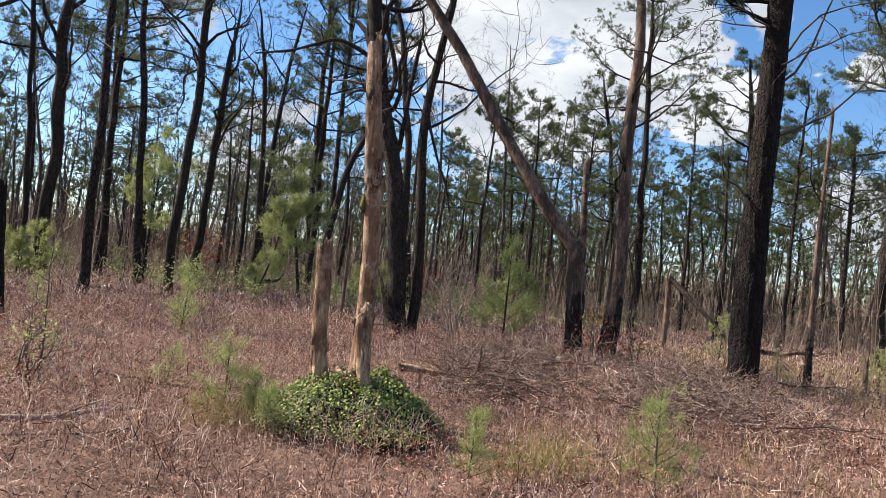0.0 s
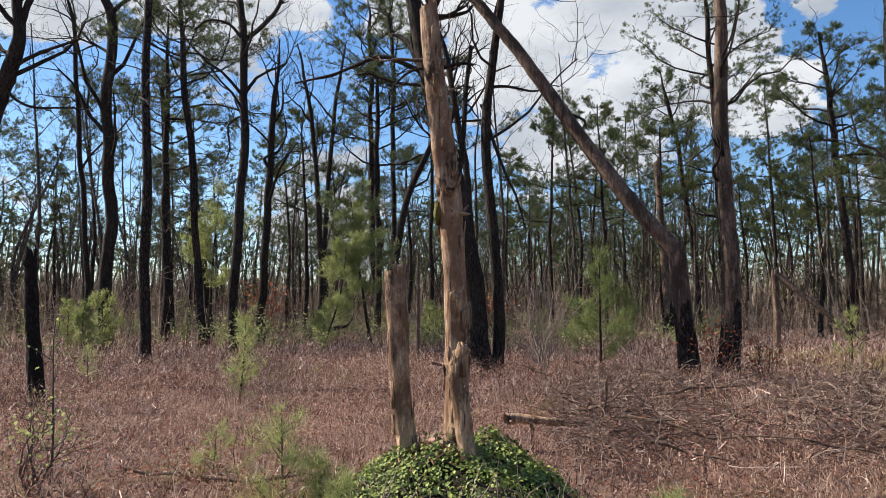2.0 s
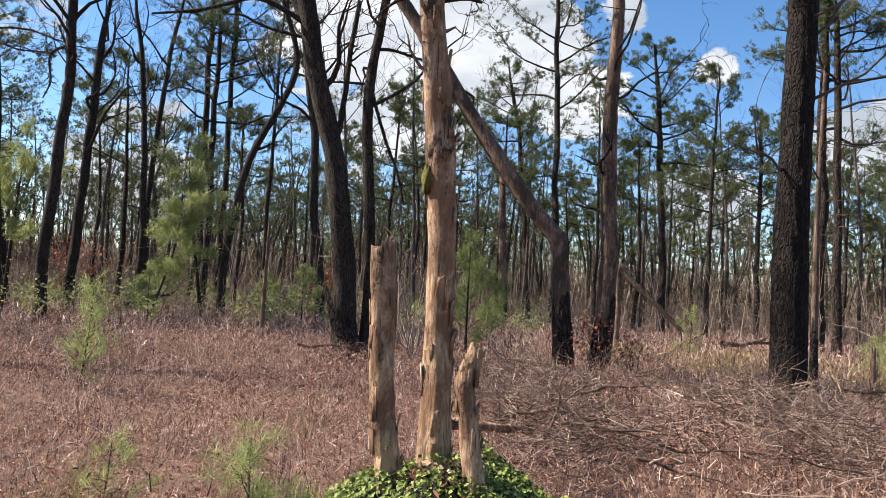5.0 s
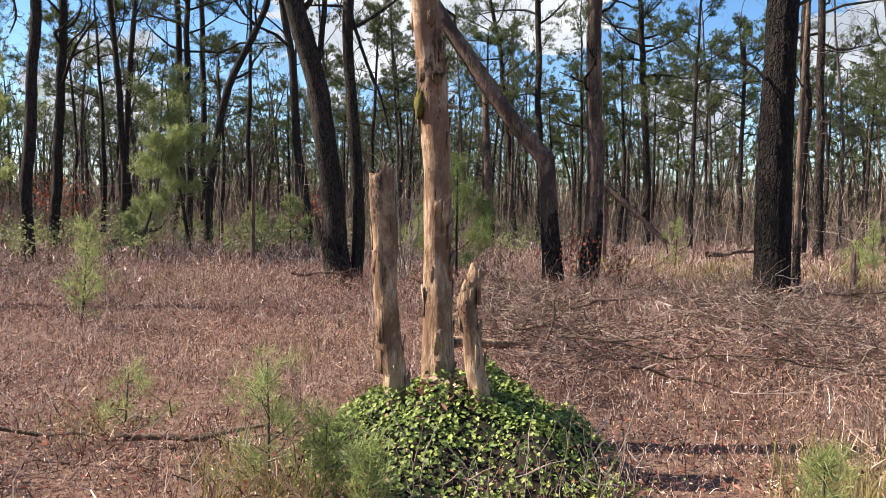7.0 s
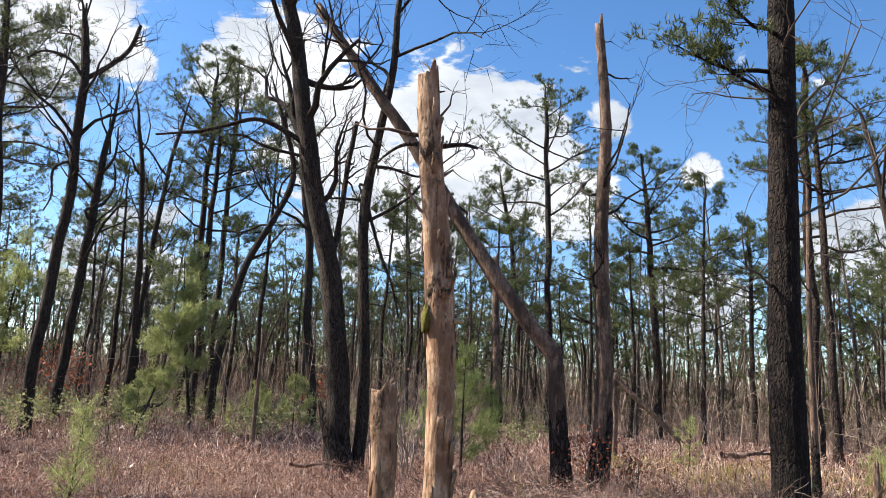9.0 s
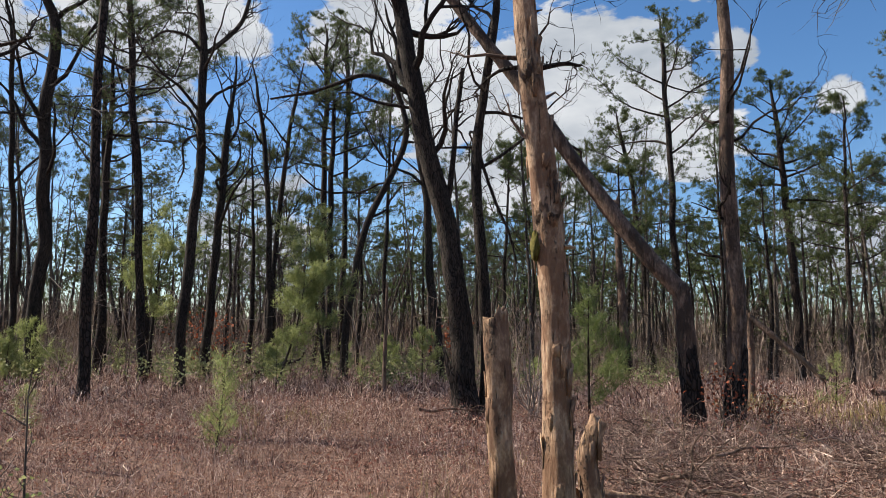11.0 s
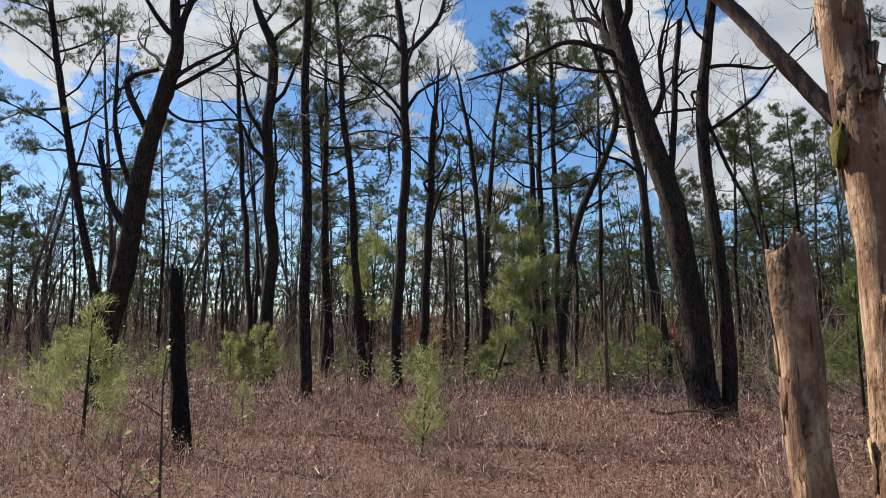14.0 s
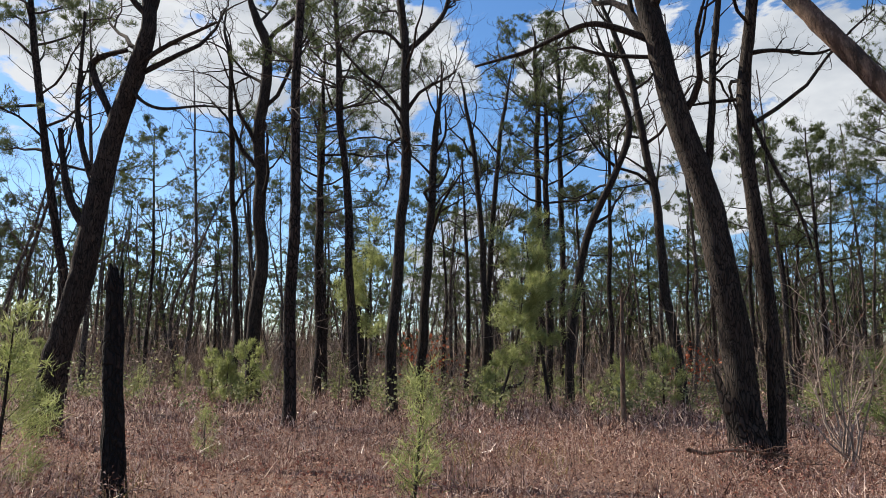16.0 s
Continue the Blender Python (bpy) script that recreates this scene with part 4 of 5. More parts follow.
def build_tall_details():
    g = np.random.default_rng(31)
    for z, a, length, r in ((2.02, -0.1, 0.2, 0.024), (3.05, 0.15, 0.3, 0.018), (3.35, 2.9, 0.45, 0.02), (3.7, 0.3, 0.16, 0.014), (3.82, 1.0, 0.26, 0.012), (2.75, 3.3, 0.4, 0.016), (3.45, 0.4, 0.3, 0.012)):
        i = int(np.argmin(abs(tall_line[:, 2] - z)))
        part = Bits()
        grow(part, g, tall_line[i, :3], unit(np.array([math.cos(a), math.sin(a), 0.25])), length, r, 1 if length > 0.2 else 0, 7, 0.05, 0.3, 2)
        part.make("limb", WOOD_SNAG, tall)
    i = int(np.argmin(abs(tall_line[:, 2] - 2.08)))
    p, r = tall_line[i, :3], tall_line[i, 3]
    n, m = 14, 10                                     # a mossy lump on the west side
    u, w = np.meshgrid(np.linspace(0, np.pi, m), np.linspace(0, 2 * np.pi, n, endpoint=False))
    rad = 1 + 0.2 * np.sin(5 * w + 3 * u) + g.normal(0, 0.05, u.shape)
    v = np.stack([p[0] - r * 0.95 + 0.03 * rad * np.sin(u) * np.cos(w), p[1] - 0.03 + 0.05 * rad * np.sin(u) * np.sin(w), p[2] + 0.09 * rad * np.cos(u)], -1).reshape(-1, 3)
    q = [(a * m + b, ((a + 1) % n) * m + b, ((a + 1) % n) * m + b + 1, a * m + b + 1) for a in range(n) for b in range(m - 1)]
    mesh_object("moss", v, np.array(q), MOSS, tall, "olive-brown moss clump")
    # a bracket fungus on the east side
    th = np.linspace(-1.5, 1.5, 14)
    rows = []
    for s, z in ((0.25, 0.0), (1.0, 0.006), (1.0, 0.016), (0.25, 0.034)):
        rows.append(np.stack([p[0] + r * 0.8 + 0.085 * s * np.cos(th), p[1] - 0.02 + 0.06 * s * np.sin(th), p[2] - 0.02 + np.full(14, z)], -1))
    q = [(k * 14 + c, k * 14 + c + 1, k * 14 + c + 15, k * 14 + c + 14) for k in range(3) for c in range(13)]
    mesh_object("bracket_fungus", np.concatenate(rows), np.array(q), FUNGUS, tall, "pale bracket fungus")


build_tall_details()
limb_on(tall, [(-0.83, 8.55, 3.4, 0.015), (-1.02, 8.57, 3.38, 0.012), (-1.15, 8.59, 3.29, 0.008), (-1.22, 8.59, 3.2, 0.005)])
limb_on(tall, [(-0.8, 8.55, 3.37, 0.02), (-0.62, 8.53, 3.41, 0.016), (-0.5, 8.51, 3.39, 0.011)])

# ---- young pines, bushes and fallen wood ----


def young_pine(label, x, y, height, needle=None, dense=1.0, name="young_pine", wide=0.32, bare=0.12):
    seed = next_seed()
    g = np.random.default_rng(seed)
    thing = stand(name, label, "young pine", (x, y, 0))
    lean = g.normal(0, 0.04 if height < 3 else 0.11, 2)
    line = smooth_line([(0, 0, -0.05, 0.011 * height + (0.004 if height > 0.85 else -0.001)), (lean[0] * height * 0.6, lean[1] * height, height * 0.5, 0.007 * height + 0.003), (lean[0] * height, lean[1] * height * 0.5, height, 0.003)], 14)
    b = Bits()
    b.add(*tube(line, 7))
    b.make("trunk", BARK_OAK if height > 0.85 else BARK_TWIG, thing)
    n = int((7 + 3 * height) * dense)
    tuft = 0.1 + 0.025 * min(height, 5)
    far = 1.0 if math.hypot(x + 1, y - 5) < 16 else 2.0
    for k in range(n):
        wood, leaf = Bits(), Bits()
        u = bare + (0.98 - bare) * (k + 0.5) / n
        i = min(int(u * 13), 12)
        a = k * 2.4 + g.uniform(-0.9, 0.9)
        shape = (1.05 - u ** 1.5) if height < 3 else 0.3 + 0.75 * math.sin(math.pi * min(1, (u - bare) / (1 - bare) * 0.85 + 0.12))
        if height > 3 and g.uniform() < 0.4:
            continue                                  # gaps in an open crown
        length = height * wide * shape * g.uniform(0.25, 1.3) + 0.05
        line2 = limb_line(g, line[i, :3], unit(np.array([math.cos(a), math.sin(a), 0.25 + 0.5 * u])), length, 0.004 + 0.003 * height * (1 - u), 5, 0.12, 0.12)
        wood.add(*tube(line2, 3))
        spots, ways = [], []
        steps = max(3, int(length / (tuft * 0.5)))
        for s in np.linspace(0.25 if height < 1.6 else 0.45, 1.0, steps):
            j = min(int(s * 4), 3)
            d = unit(line2[j + 1, :3] - line2[j, :3])
            c = line2[j, :3] + (line2[j + 1, :3] - line2[j, :3]) * (s * 4 - j)
            for _ in range(1 if height < 1.6 else 3):
                spots.append(c + g.normal(0, 0.02 + 0.09 * length, 3))
                ways.append(d)
        small = height < 0.85
        v, t = needle_tufts(g, np.array(spots), np.array(ways), 34 if small else 14, tuft * (0.8 if small else 1.0), 0.0046 * far if small else 0.0065 * far + 0.0016 * height)
        leaf.add(v, None, t)
        leaf.make("needles", needle or NEEDLE_PALE, wood.make("bough", BARK_TWIG, thing), "", False)
    return thing


def leafy_bush(label, x, y, height, leaf_mat, leaves=160, size=0.05, name="bush", stems=8, spread=0.6, wood_mat=None):
    g = np.random.default_rng(next_seed())
    thing = stand(name, label, "bush", (x, y, 0))
    for k in range(stems):
        wood = Bits()
        grow(wood, g, (g.normal(0, 0.05), g.normal(0, 0.05), -0.03), unit(g.normal(0, spread * 0.6, 3) * np.array([1, 1, 0.2]) + np.array([0, 0, 1])), height * g.uniform(0.55, 0.85), 0.006 + 0.006 * height, 2, 5, 0.12, 0.22, 3)
        wood.make("stem", wood_mat or BARK_TWIG, thing)
    if leaves:
        lv, lt = ivy_leaf(1.0)
        b = Bits()
        for k in range(leaves):
            quat = Euler(g.uniform(-1.2, 1.2, 2).tolist() + [g.uniform(0, 6.28)]).to_quaternion()
            at = g.normal(0, 1, 3) * np.array([height * spread * 0.35, height * spread * 0.35, height * 0.2]) + np.array([0, 0, height * 0.65])
            b.add((lv * size * g.uniform(0.7, 1.3)) @ np.array(quat.to_matrix()).T + at, None, lt)
        b.make("leaves", leaf_mat, thing, "", False)
    return thing


def sapling(label, x, y, height):
    """A thin upright stem with a few bare twigs and small leaves."""
    g = np.random.default_rng(next_seed())
    thing = stand("sapling", label, "sapling", (x, y, 0))
    line = limb_line(g, (0, 0, -0.05), (0, 0, 1), height, 0.012, 9, 0.07, 0.15, 0.25)
    stem = Bits()
    stem.add(*tube(line, 7, 0.1))
    stem.make("stem", BARK_TWIG, thing)
    lv, lt = ivy_leaf(1.0)
    for k in range(8):
        i = 2 + k % 6
        a = k * 2.4
        twig = limb_line(g, line[i, :3], unit(np.array([math.cos(a), math.sin(a), 0.7])), g.uniform(0.15, 0.34), 0.005, 5, 0.2, 0.08, 0.3)
        part = Bits()
        part.add(*tube(twig, 4))
        part.make("twig", BARK_TWIG, thing)
        leaf = Bits()
        for m in range(5):
            quat = Euler((g.normal(0, 0.7), g.normal(0, 0.7), g.uniform(0, 6.28))).to_quaternion()
            leaf.add((lv * g.uniform(0.018, 0.03)) @ np.array(quat.to_matrix()).T + twig[int(g.integers(2, 5)), :3] + g.normal(0, 0.012, 3), None, lt)
        leaf.make("leaves", NEEDLE_PALE, thing, "", False)
    return thing


def fallen_branch(label, a, b, r, kids=3, name="fallen_branch", material=None, arc=0.1, crook=0.03):
    g = np.random.default_rng(next_seed())
    a, b = np.array(a, float), np.array(b, float)
    thing = stand(name, label, "branch", Vector(a))
    d = b - a
    side = np.cross(d, [0, 0, 1]) * g.normal(0, arc)
    kink = crook * np.linalg.norm(d)
    nodes = [(0, 0, 0, r)] + [(*(d * u + side * math.sin(3.1 * u) + g.normal(0, kink, 3) * np.array([1, 1, 0.6])), r * (1 - 0.55 * u)) for u in (0.2, 0.4, 0.6, 0.8)] + [(*d, r * 0.35)]
    line = smooth_line(nodes, 26)
    body = Bits()
    body.add(*tube(line, 10, 0.2, 0, SEED[0], 0, True, r * 0.4))
    body.make("stem", material or WOOD_SNAG, thing)
    for k in range(kids):
        part = Bits()
        i = int(g.uniform(6, 24))
        grow(part, g, line[i, :3], unit(unit(d) + g.normal(0, 0.6, 3) * np.array([1, 1, 0.4]) + np.array([0, 0, 0.12])), g.uniform(0.25, 0.8), r * 0.4, 1, 5, 0.0, 0.3, 2)
        part.make("twig", material or WOOD_SNAG, thing)
    return thing


young_pine("tall pale-green young pine at the wood edge", -5.75, 30.5, 6.3, NEEDLE_PALE, 2.0, wide=0.24, bare=0.34)
young_pine("pale young pine with a thin leaning trunk", -7.1, 28.4, 3.9, NEEDLE_PALE, 2.0, wide=0.27, bare=0.3)
young_pine("pale young pine among the trunks", -12.4, 31.0, 6.2, NEEDLE_PALE, 1.4, wide=0.3, bare=0.4)
young_pine("mid-green young pine in the clearing", 1.75, 20.6, 2.9, NEEDLE_MID, 1.7, wide=0.34)
young_pine("small pale pine sapling in the scrub", -4.4, 13.65, 1.35, NEEDLE_PALE, 2.4, wide=0.36)
young_pine("low pine seedling in the scrub", -2.66, 8.55, 0.42, NEEDLE_PALE, 0.8, wide=0.5)
young_pine("yellow-green pine seedling beside the ivy", -1.68, 7.35, 0.7, NEEDLE_PALE, 1.5, wide=0.45)
young_pine("pale green pine sapling near the broken stub", 8.3, 22.8, 1.5, NEEDLE_PALE, 1.1, wide=0.38)
young_pine("bright young pine at the edge of the clearing", 13.2, 21.2, 1.5, NEEDLE_PALE, 1.5, wide=0.42)
young_pine("slim pine seedling in the litter", 0.49, 6.2, 0.5, NEEDLE_PALE, 1.3, wide=0.45)
young_pine("yellow-green pine seedling in the scrub", 1.95, 6.5, 0.78, NEEDLE_PALE, 1.6, wide=0.45)
young_pine("young pine with spreading pale boughs", -8.9, 13.2, 1.95, NEEDLE_PALE, 1.1, wide=0.42)
young_pine("small green pine seedling in the scrub", -8.2, 15.9, 0.75, NEEDLE_PALE, 0.9, wide=0.5)
young_pine("soft yellow-green pine seedling in front of the ivy", -1.42, 7.28, 0.45, NEEDLE_PALE, 1.6, wide=0.5)
young_pine("low pine seedling in dry grass by the ivy", -1.22, 7.02, 0.34, NEEDLE_PALE, 1.4, wide=0.55)
young_pine("pale green pine seedling in the scrub", 10.6, 18.6, 1.0, NEEDLE_PALE, 1.0, wide=0.5)
young_pine("yellow-green pine seedling among dead twigs", 7.2, 16.4, 0.8, NEEDLE_PALE, 0.9, wide=0.5)
young_pine("pale green sapling under the pines", -15.5, 27.5, 1.7, NEEDLE_PALE, 1.1, wide=0.45)
leafy_bush("leafless twiggy bush beside a leaning oak", 0.35, 19.4, 2.3, LEAF_DRY, 40, 0.05, stems=11, wood_mat=WOOD_PALE)
leafy_bush("bush with rust-red clinging leaves by a dead trunk", 3.5, 17.1, 1.2, LEAF_RUST, 130, 0.06)
leafy_bush("small bush with rust-red leaves", 4.4, 17.3, 1.0, LEAF_RUST, 80, 0.06)
leafy_bush("rust-leaved oak bush at the wood edge", -11.5, 35.0, 2.6, LEAF_RUST, 260, 0.11)
leafy_bush("rust-leaved bush in the wood", -1.5, 38.0, 2.4, LEAF_RUST, 200, 0.11)
leafy_bush("pale green leafy bush in the scrub", -3.85, 8.1, 0.7, NEEDLE_PALE, 150, 0.03)
sapling("slender bare sapling with a few yellow-green leaves", -3.82, 8.2, 1.4)

fallen_branch("long pale fallen branch lying in dry scrub", (-2.95, 5.9, 0.13), (-2.17, 6.9, 0.14), 0.028, 1, material=WOOD_PALE)
fallen_branch("thick reddish-brown log behind the ivy mound", (-0.3, 10.0, 0.33), (0.5, 10.2, 0.27), 0.055, 1, "log", WOOD_STUB, 0.02, 0.02)
fallen_branch("grey fallen branch in the scrub", (0.3, 10.9, 0.28), (0.75, 10.4, 0.42), 0.03, 3)
fallen_branch("long fallen branch with side twigs", (0.75, 10.2, 0.34), (2.15, 9.3, 0.3), 0.017, 6)
fallen_branch("dead stick lying in brown litter", (-2.55, 8.12, 0.13), (-1.55, 8.2, 0.16), 0.022, 2)
fallen_branch("thin bent dead branch on brown litter", (-3.3, 8.35, 0.14), (-2.62, 8.08, 0.12), 0.014, 2)
fallen_branch("pale dead branch at the foot of a pine", (4.2, 12.6, 0.35), (5.3, 13.2, 0.5), 0.022, 5)
fallen_branch("pale forked branch at the foot of a pine", (5.9, 13.4, 0.4), (6.9, 12.9, 0.45), 0.022, 5)
fallen_branch("grey twiggy branch in the scrub", (1.6, 12.2, 0.35), (2.8, 12.9, 0.4), 0.02, 6)
fallen_branch("pale fallen stick in the scrub", (0.9, 8.9, 0.32), (1.35, 8.65, 0.22), 0.014, 2)
fallen_branch("dark fallen log at the wood edge", (-9.2, 33.5, 0.25), (-7.6, 34.4, 0.75), 0.16, 3, "log", BARK_PINE)
fallen_branch("bare fallen log in the far scrub", (10.5, 25.0, 0.4), (12.6, 25.6, 0.45), 0.09, 3, "log")
fallen_branch("dead stick propped upright in the scrub", (0.55, 10.2, 0.1), (0.78, 10.1, 0.85), 0.017, 1)
fallen_branch("pale dead branch beside a leaning oak", (-1.9, 17.5, 0.35), (-0.6, 18.0, 0.3), 0.03, 4)
snag_stem("small broken stump in the scrub", [(9.7, 17.6, -0.1, 0.08), (9.71, 17.6, 0.3, 0.07), (9.7, 17.6, 0.75, 0.065)], name="stump")



def build_brush_pile():
    """Many pale broken branches lying tangled east of the mound."""
    g = np.random.default_rng(23)
    for k in range(64):
        x, y = g.uniform(0.2, 5.2), g.uniform(8.2, 14.5)
        if (x - 5.66) ** 2 + (y - 14.3) ** 2 < 0.5:
            continue
        a, length = g.uniform(0, 6.28), g.uniform(0.4, 1.3)
        z = g.uniform(0.18, 0.42)
        tagged(fallen_branch("bleached broken branch tangled in the scrub", (x, y, z), (x + length * math.cos(a), y + length * math.sin(a) * 0.7, z + g.uniform(-0.08, 0.22)),
                             g.uniform(0.004, 0.011), 3, material=WOOD_PALE if k % 3 == 0 else WOOD_SNAG), group="brush pile")


build_brush_pile()


def build_tangle():
    """Thin dead twigs heaped thickly between the fallen branches."""
    g = np.random.default_rng(29)
    x, y = g.uniform(0.2, 5.6, 36000), g.uniform(9.1, 15.0, 36000)
    heap = np.sin(1.5 * x + 0.6 * y) * np.sin(1.2 * y - 0.5 * x + 1) + 0.4 * np.sin(3.3 * x) * np.sin(2.9 * y)
    ok = (heap + g.normal(0, 0.3, len(x)) > -0.1) & ((x - 5.66) ** 2 + (y - 14.33) ** 2 > 0.25)
    x, y, heap = x[ok], y[ok], heap[ok]
    n = len(x)
    way = unit(g.normal(0, 1, (n, 3)) * np.array([1, 0.8, 0.45]) + np.array([0, 0, 0.12]))
    base = np.stack([x, y, 0.05 + g.uniform(0, 1, n) * (0.28 + 0.2 * np.clip(heap, 0, 1))], -1)
    v, t = slivers(base, way, g.uniform(0.12, 0.45, n), g.uniform(0.004, 0.009, n))
    b = Bits()
    b.add(v, None, t)
    tagged(b.make("dead_twigs", TANGLE, None, "", False), "heaped grey-brown dead twigs", "twigs", kind="stuff")


build_tangle()

# ---- the wood around ----


def build_wood():
    g = np.random.default_rng(5)
    pines, bare = [], []
    for k in range(5):
        h = 11 + k * 1.3
        pines.append(tagged(pine("pine with a dark straight trunk in the wood", [(0, 0, -0.1, 0.17), (g.normal(0, 0.12), g.normal(0, 0.12), h * 0.45, 0.12), (g.normal(0, 0.3), g.normal(0, 0.3), h * 0.8, 0.07)], h, 0.42 + 0.05 * (k % 3), 11, dead=6, per=14, wide=0.0301), group="pines of the wood"))
        bare.append(tagged(oak("bare leafless tree in the wood", [(0, 0, -0.1, 0.15), (g.normal(0, 0.25), g.normal(0, 0.25), h * 0.35, 0.11), (g.normal(0, 0.6), g.normal(0, 0.6), h * 0.7, 0.07)], h, 9, "bare_tree", 0.22, 3, BARK_HAZED), group="bare trees of the wood"))
    spots = []
    while len(spots) < 182:
        a = g.uniform(-math.pi, math.pi)
        d = 26 + 40 * math.sqrt(g.uniform())
        x, y = d * math.sin(a), 8 + d * math.cos(a)
        front = math.cos(a) > 0.55
        if not front and g.uniform() < 0.8:
            continue
        if front and d < 31 and abs(a) < 0.6:
            continue
        if any((x - p) ** 2 + (y - q) ** 2 < 4.5 for p, q in spots):
            continue
        spots.append((x, y))
    for k, (x, y) in enumerate(spots):
        kinds = pines if g.uniform() < (0.65 if x > 0 else 0.4) else bare
        src = kinds[k % 5]
        m = pose(x, y, 0, 0, 0, g.uniform(0, 360))
        if src.location.length < 0.01:
            src.matrix_basis = m
        else:
            copy_thing(src, m)
        spots[k] = (x, y)
    # far woods beyond the nearer trees
    wood, leaf = Bits(), Bits()
    for k in range(1100):
        a = g.uniform(-1.1, 0.2) if k < 260 else g.uniform(-1.1, 1.1) if k < 780 else g.uniform(1.25, 5.0) if k < 860 else g.uniform(-0.15, 1.1)
        d = g.uniform(58, 125)
        x, y, h = d * math.sin(a), 8 + d * math.cos(a), g.uniform(9, 15)
        line = limb_line(g, (x, y, -0.2), (0, 0, 1), h, g.uniform(0.1, 0.2), 6, 0.11, 0.1, 0.2)
        wood.add(*tube(line, 5))
        if g.uniform() < 0.6:
            c = line[-1, :3] - [0, 0, h * 0.2]
            pts = c + g.normal(0, 1, (13, 3)) * np.array([1.5, 1.5, h * 0.17])
            pts = np.repeat(pts, 5, 0) + g.normal(0, 1, (65, 3)) * np.array([0.4, 0.4, 0.16])
            v, t = needle_tufts(g, pts, unit(g.normal(0, 1, (65, 3))), 8, 0.3, 0.11)
            leaf.add(v, None, t)
            pts = np.repeat(line[0, :3] + g.normal(0, 1, (3, 3)) * np.array([2.0, 2.0, 0]) + np.array([0, 0, 1.0]) * g.uniform(1, 6, (3, 1)), 6, 0) + g.normal(0, 1, (18, 3)) * np.array([0.5, 0.5, 0.25])
            v, t = needle_tufts(g, pts, unit(g.normal(0, 1, (18, 3))), 5, 0.35, 0.12)
            leaf.add(v, None, t)
        else:
            for m in range(7):
                grow(wood, g, line[int(g.integers(2, 6)), :3], unit(np.array([*g.normal(0, 1, 2), 1.2])), h * 0.2, 0.05, 1, 4, 0.1, 0.25, 3)
    tagged(wood.make("far_woods", BARK_HAZED), "distant bare trunks and limbs of the wood", "woods", kind="stuff")
    tagged(leaf.make("far_pine_crowns", NEEDLE, None, "", False), "distant dark pine foliage", "woods", kind="stuff")
    # thin upright saplings and brush under the trees
    brush = Bits()
    n = 11000
    a = g.uniform(-1.2, 1.2, n)
    d = 20 + 55 * np.sqrt(g.uniform(0, 1, n))
    keep = d > 25 + 5 * np.sin(5 * a)
    a, d = a[keep], d[keep]
    n = len(a)
    base = np.stack([d * np.sin(a), 8 + d * np.cos(a), np.zeros(n)], -1)
    way = unit(g.normal(0, 0.2, (n, 3)) + np.array([0, 0, 1]))
    h = np.where(g.uniform(0, 1, n) < 0.16, g.uniform(2.5, 5.5, n), g.uniform(0.5, 2.4, n))
    r = slivers(base, way, h, 0.016 + 0.008 * h)
    brush.add(r[0], None, r[1])
    for m in range(7):
        u = g.uniform(0.25, 0.95, n)
        st = base + way * (h * u)[:, None]
        w2 = unit(way * 0.8 + g.normal(0, 0.95, (n, 3)))
        r = slivers(st, w2, h * (1.05 - u) * g.uniform(0.4, 0.9, n) + 0.25, np.full(n, 0.02))
        brush.add(r[0], None, r[1])
    n = 14000                                         # the wood's far edge
    a, d = g.uniform(-1.3, 1.3, n), g.uniform(70, 128, n)
    base = np.stack([d * np.sin(a), 8 + d * np.cos(a), np.zeros(n)], -1)
    for m in range(3):
        way = unit(g.normal(0, 0.2 + 0.25 * m, (n, 3)) + np.array([0, 0, 1]))
        r = slivers(base + way * (1.2 * m), way, g.uniform(3, 9, n) / (1 + 0.4 * m), g.uniform(0.08, 0.2, n))
        brush.add(r[0], None, r[1])
    tagged(brush.make("brush", BRUSH, None, "", False), "thin bare saplings and brush under the trees", "brush", kind="stuff")
    # low leafy bushes that stand too thick to count
    low = Bits()
    lv, lt = ivy_leaf(1.0)
    for k in range(190):
        a, d = g.uniform(-0.85, 0.32), g.uniform(19, 40)
        x, y, h = d * math.sin(a) - 1, 6 + d * math.cos(a), g.uniform(0.5, 1.9)
        for m in range(6):
            tip = np.array([g.normal(0, 0.35 * h), g.normal(0, 0.35 * h), h * g.uniform(0.6, 1.0)])
            for c in range(17):
                at = np.array([x, y, 0]) + tip * g.uniform(0.35, 1.0) + g.normal(0, 0.07, 3)
                quat = Euler((g.normal(0, 0.7), g.normal(0, 0.7), g.uniform(0, 6.28))).to_quaternion()
                low.add((lv[[0, 3, 5, 7]] * g.uniform(0.045, 0.1)) @ np.array(quat.to_matrix()).T + at, None, np.array([(0, 1, 2), (0, 2, 3)]))
    tagged(low.make("undergrowth", UNDERGROWTH, None, "", False), "pale green leafy undergrowth at the wood edge", "undergrowth", kind="stuff")
    # pale green undergrowth at the wood edge
    small = []
    for k in range(36):
        a = g.uniform(-0.8, 0.2)
        d = g.uniform(23, 38)
        x, y = d * math.sin(a) * 1.05 - 2, 8 + d * math.cos(a) * 0.85 + 3
        if k < 8:
            small.append(tagged(young_pine("pale green young pine in the undergrowth", x, y, 0.8 + 0.2 * k, NEEDLE_PALE, 0.9, wide=0.42), group="undergrowth at the wood edge"))
        else:
            copy_thing(small[k % 8], pose(x, y, 0, 0, 0, g.uniform(0, 360)))


build_wood()

# ---- scrub and litter over the clearing ----


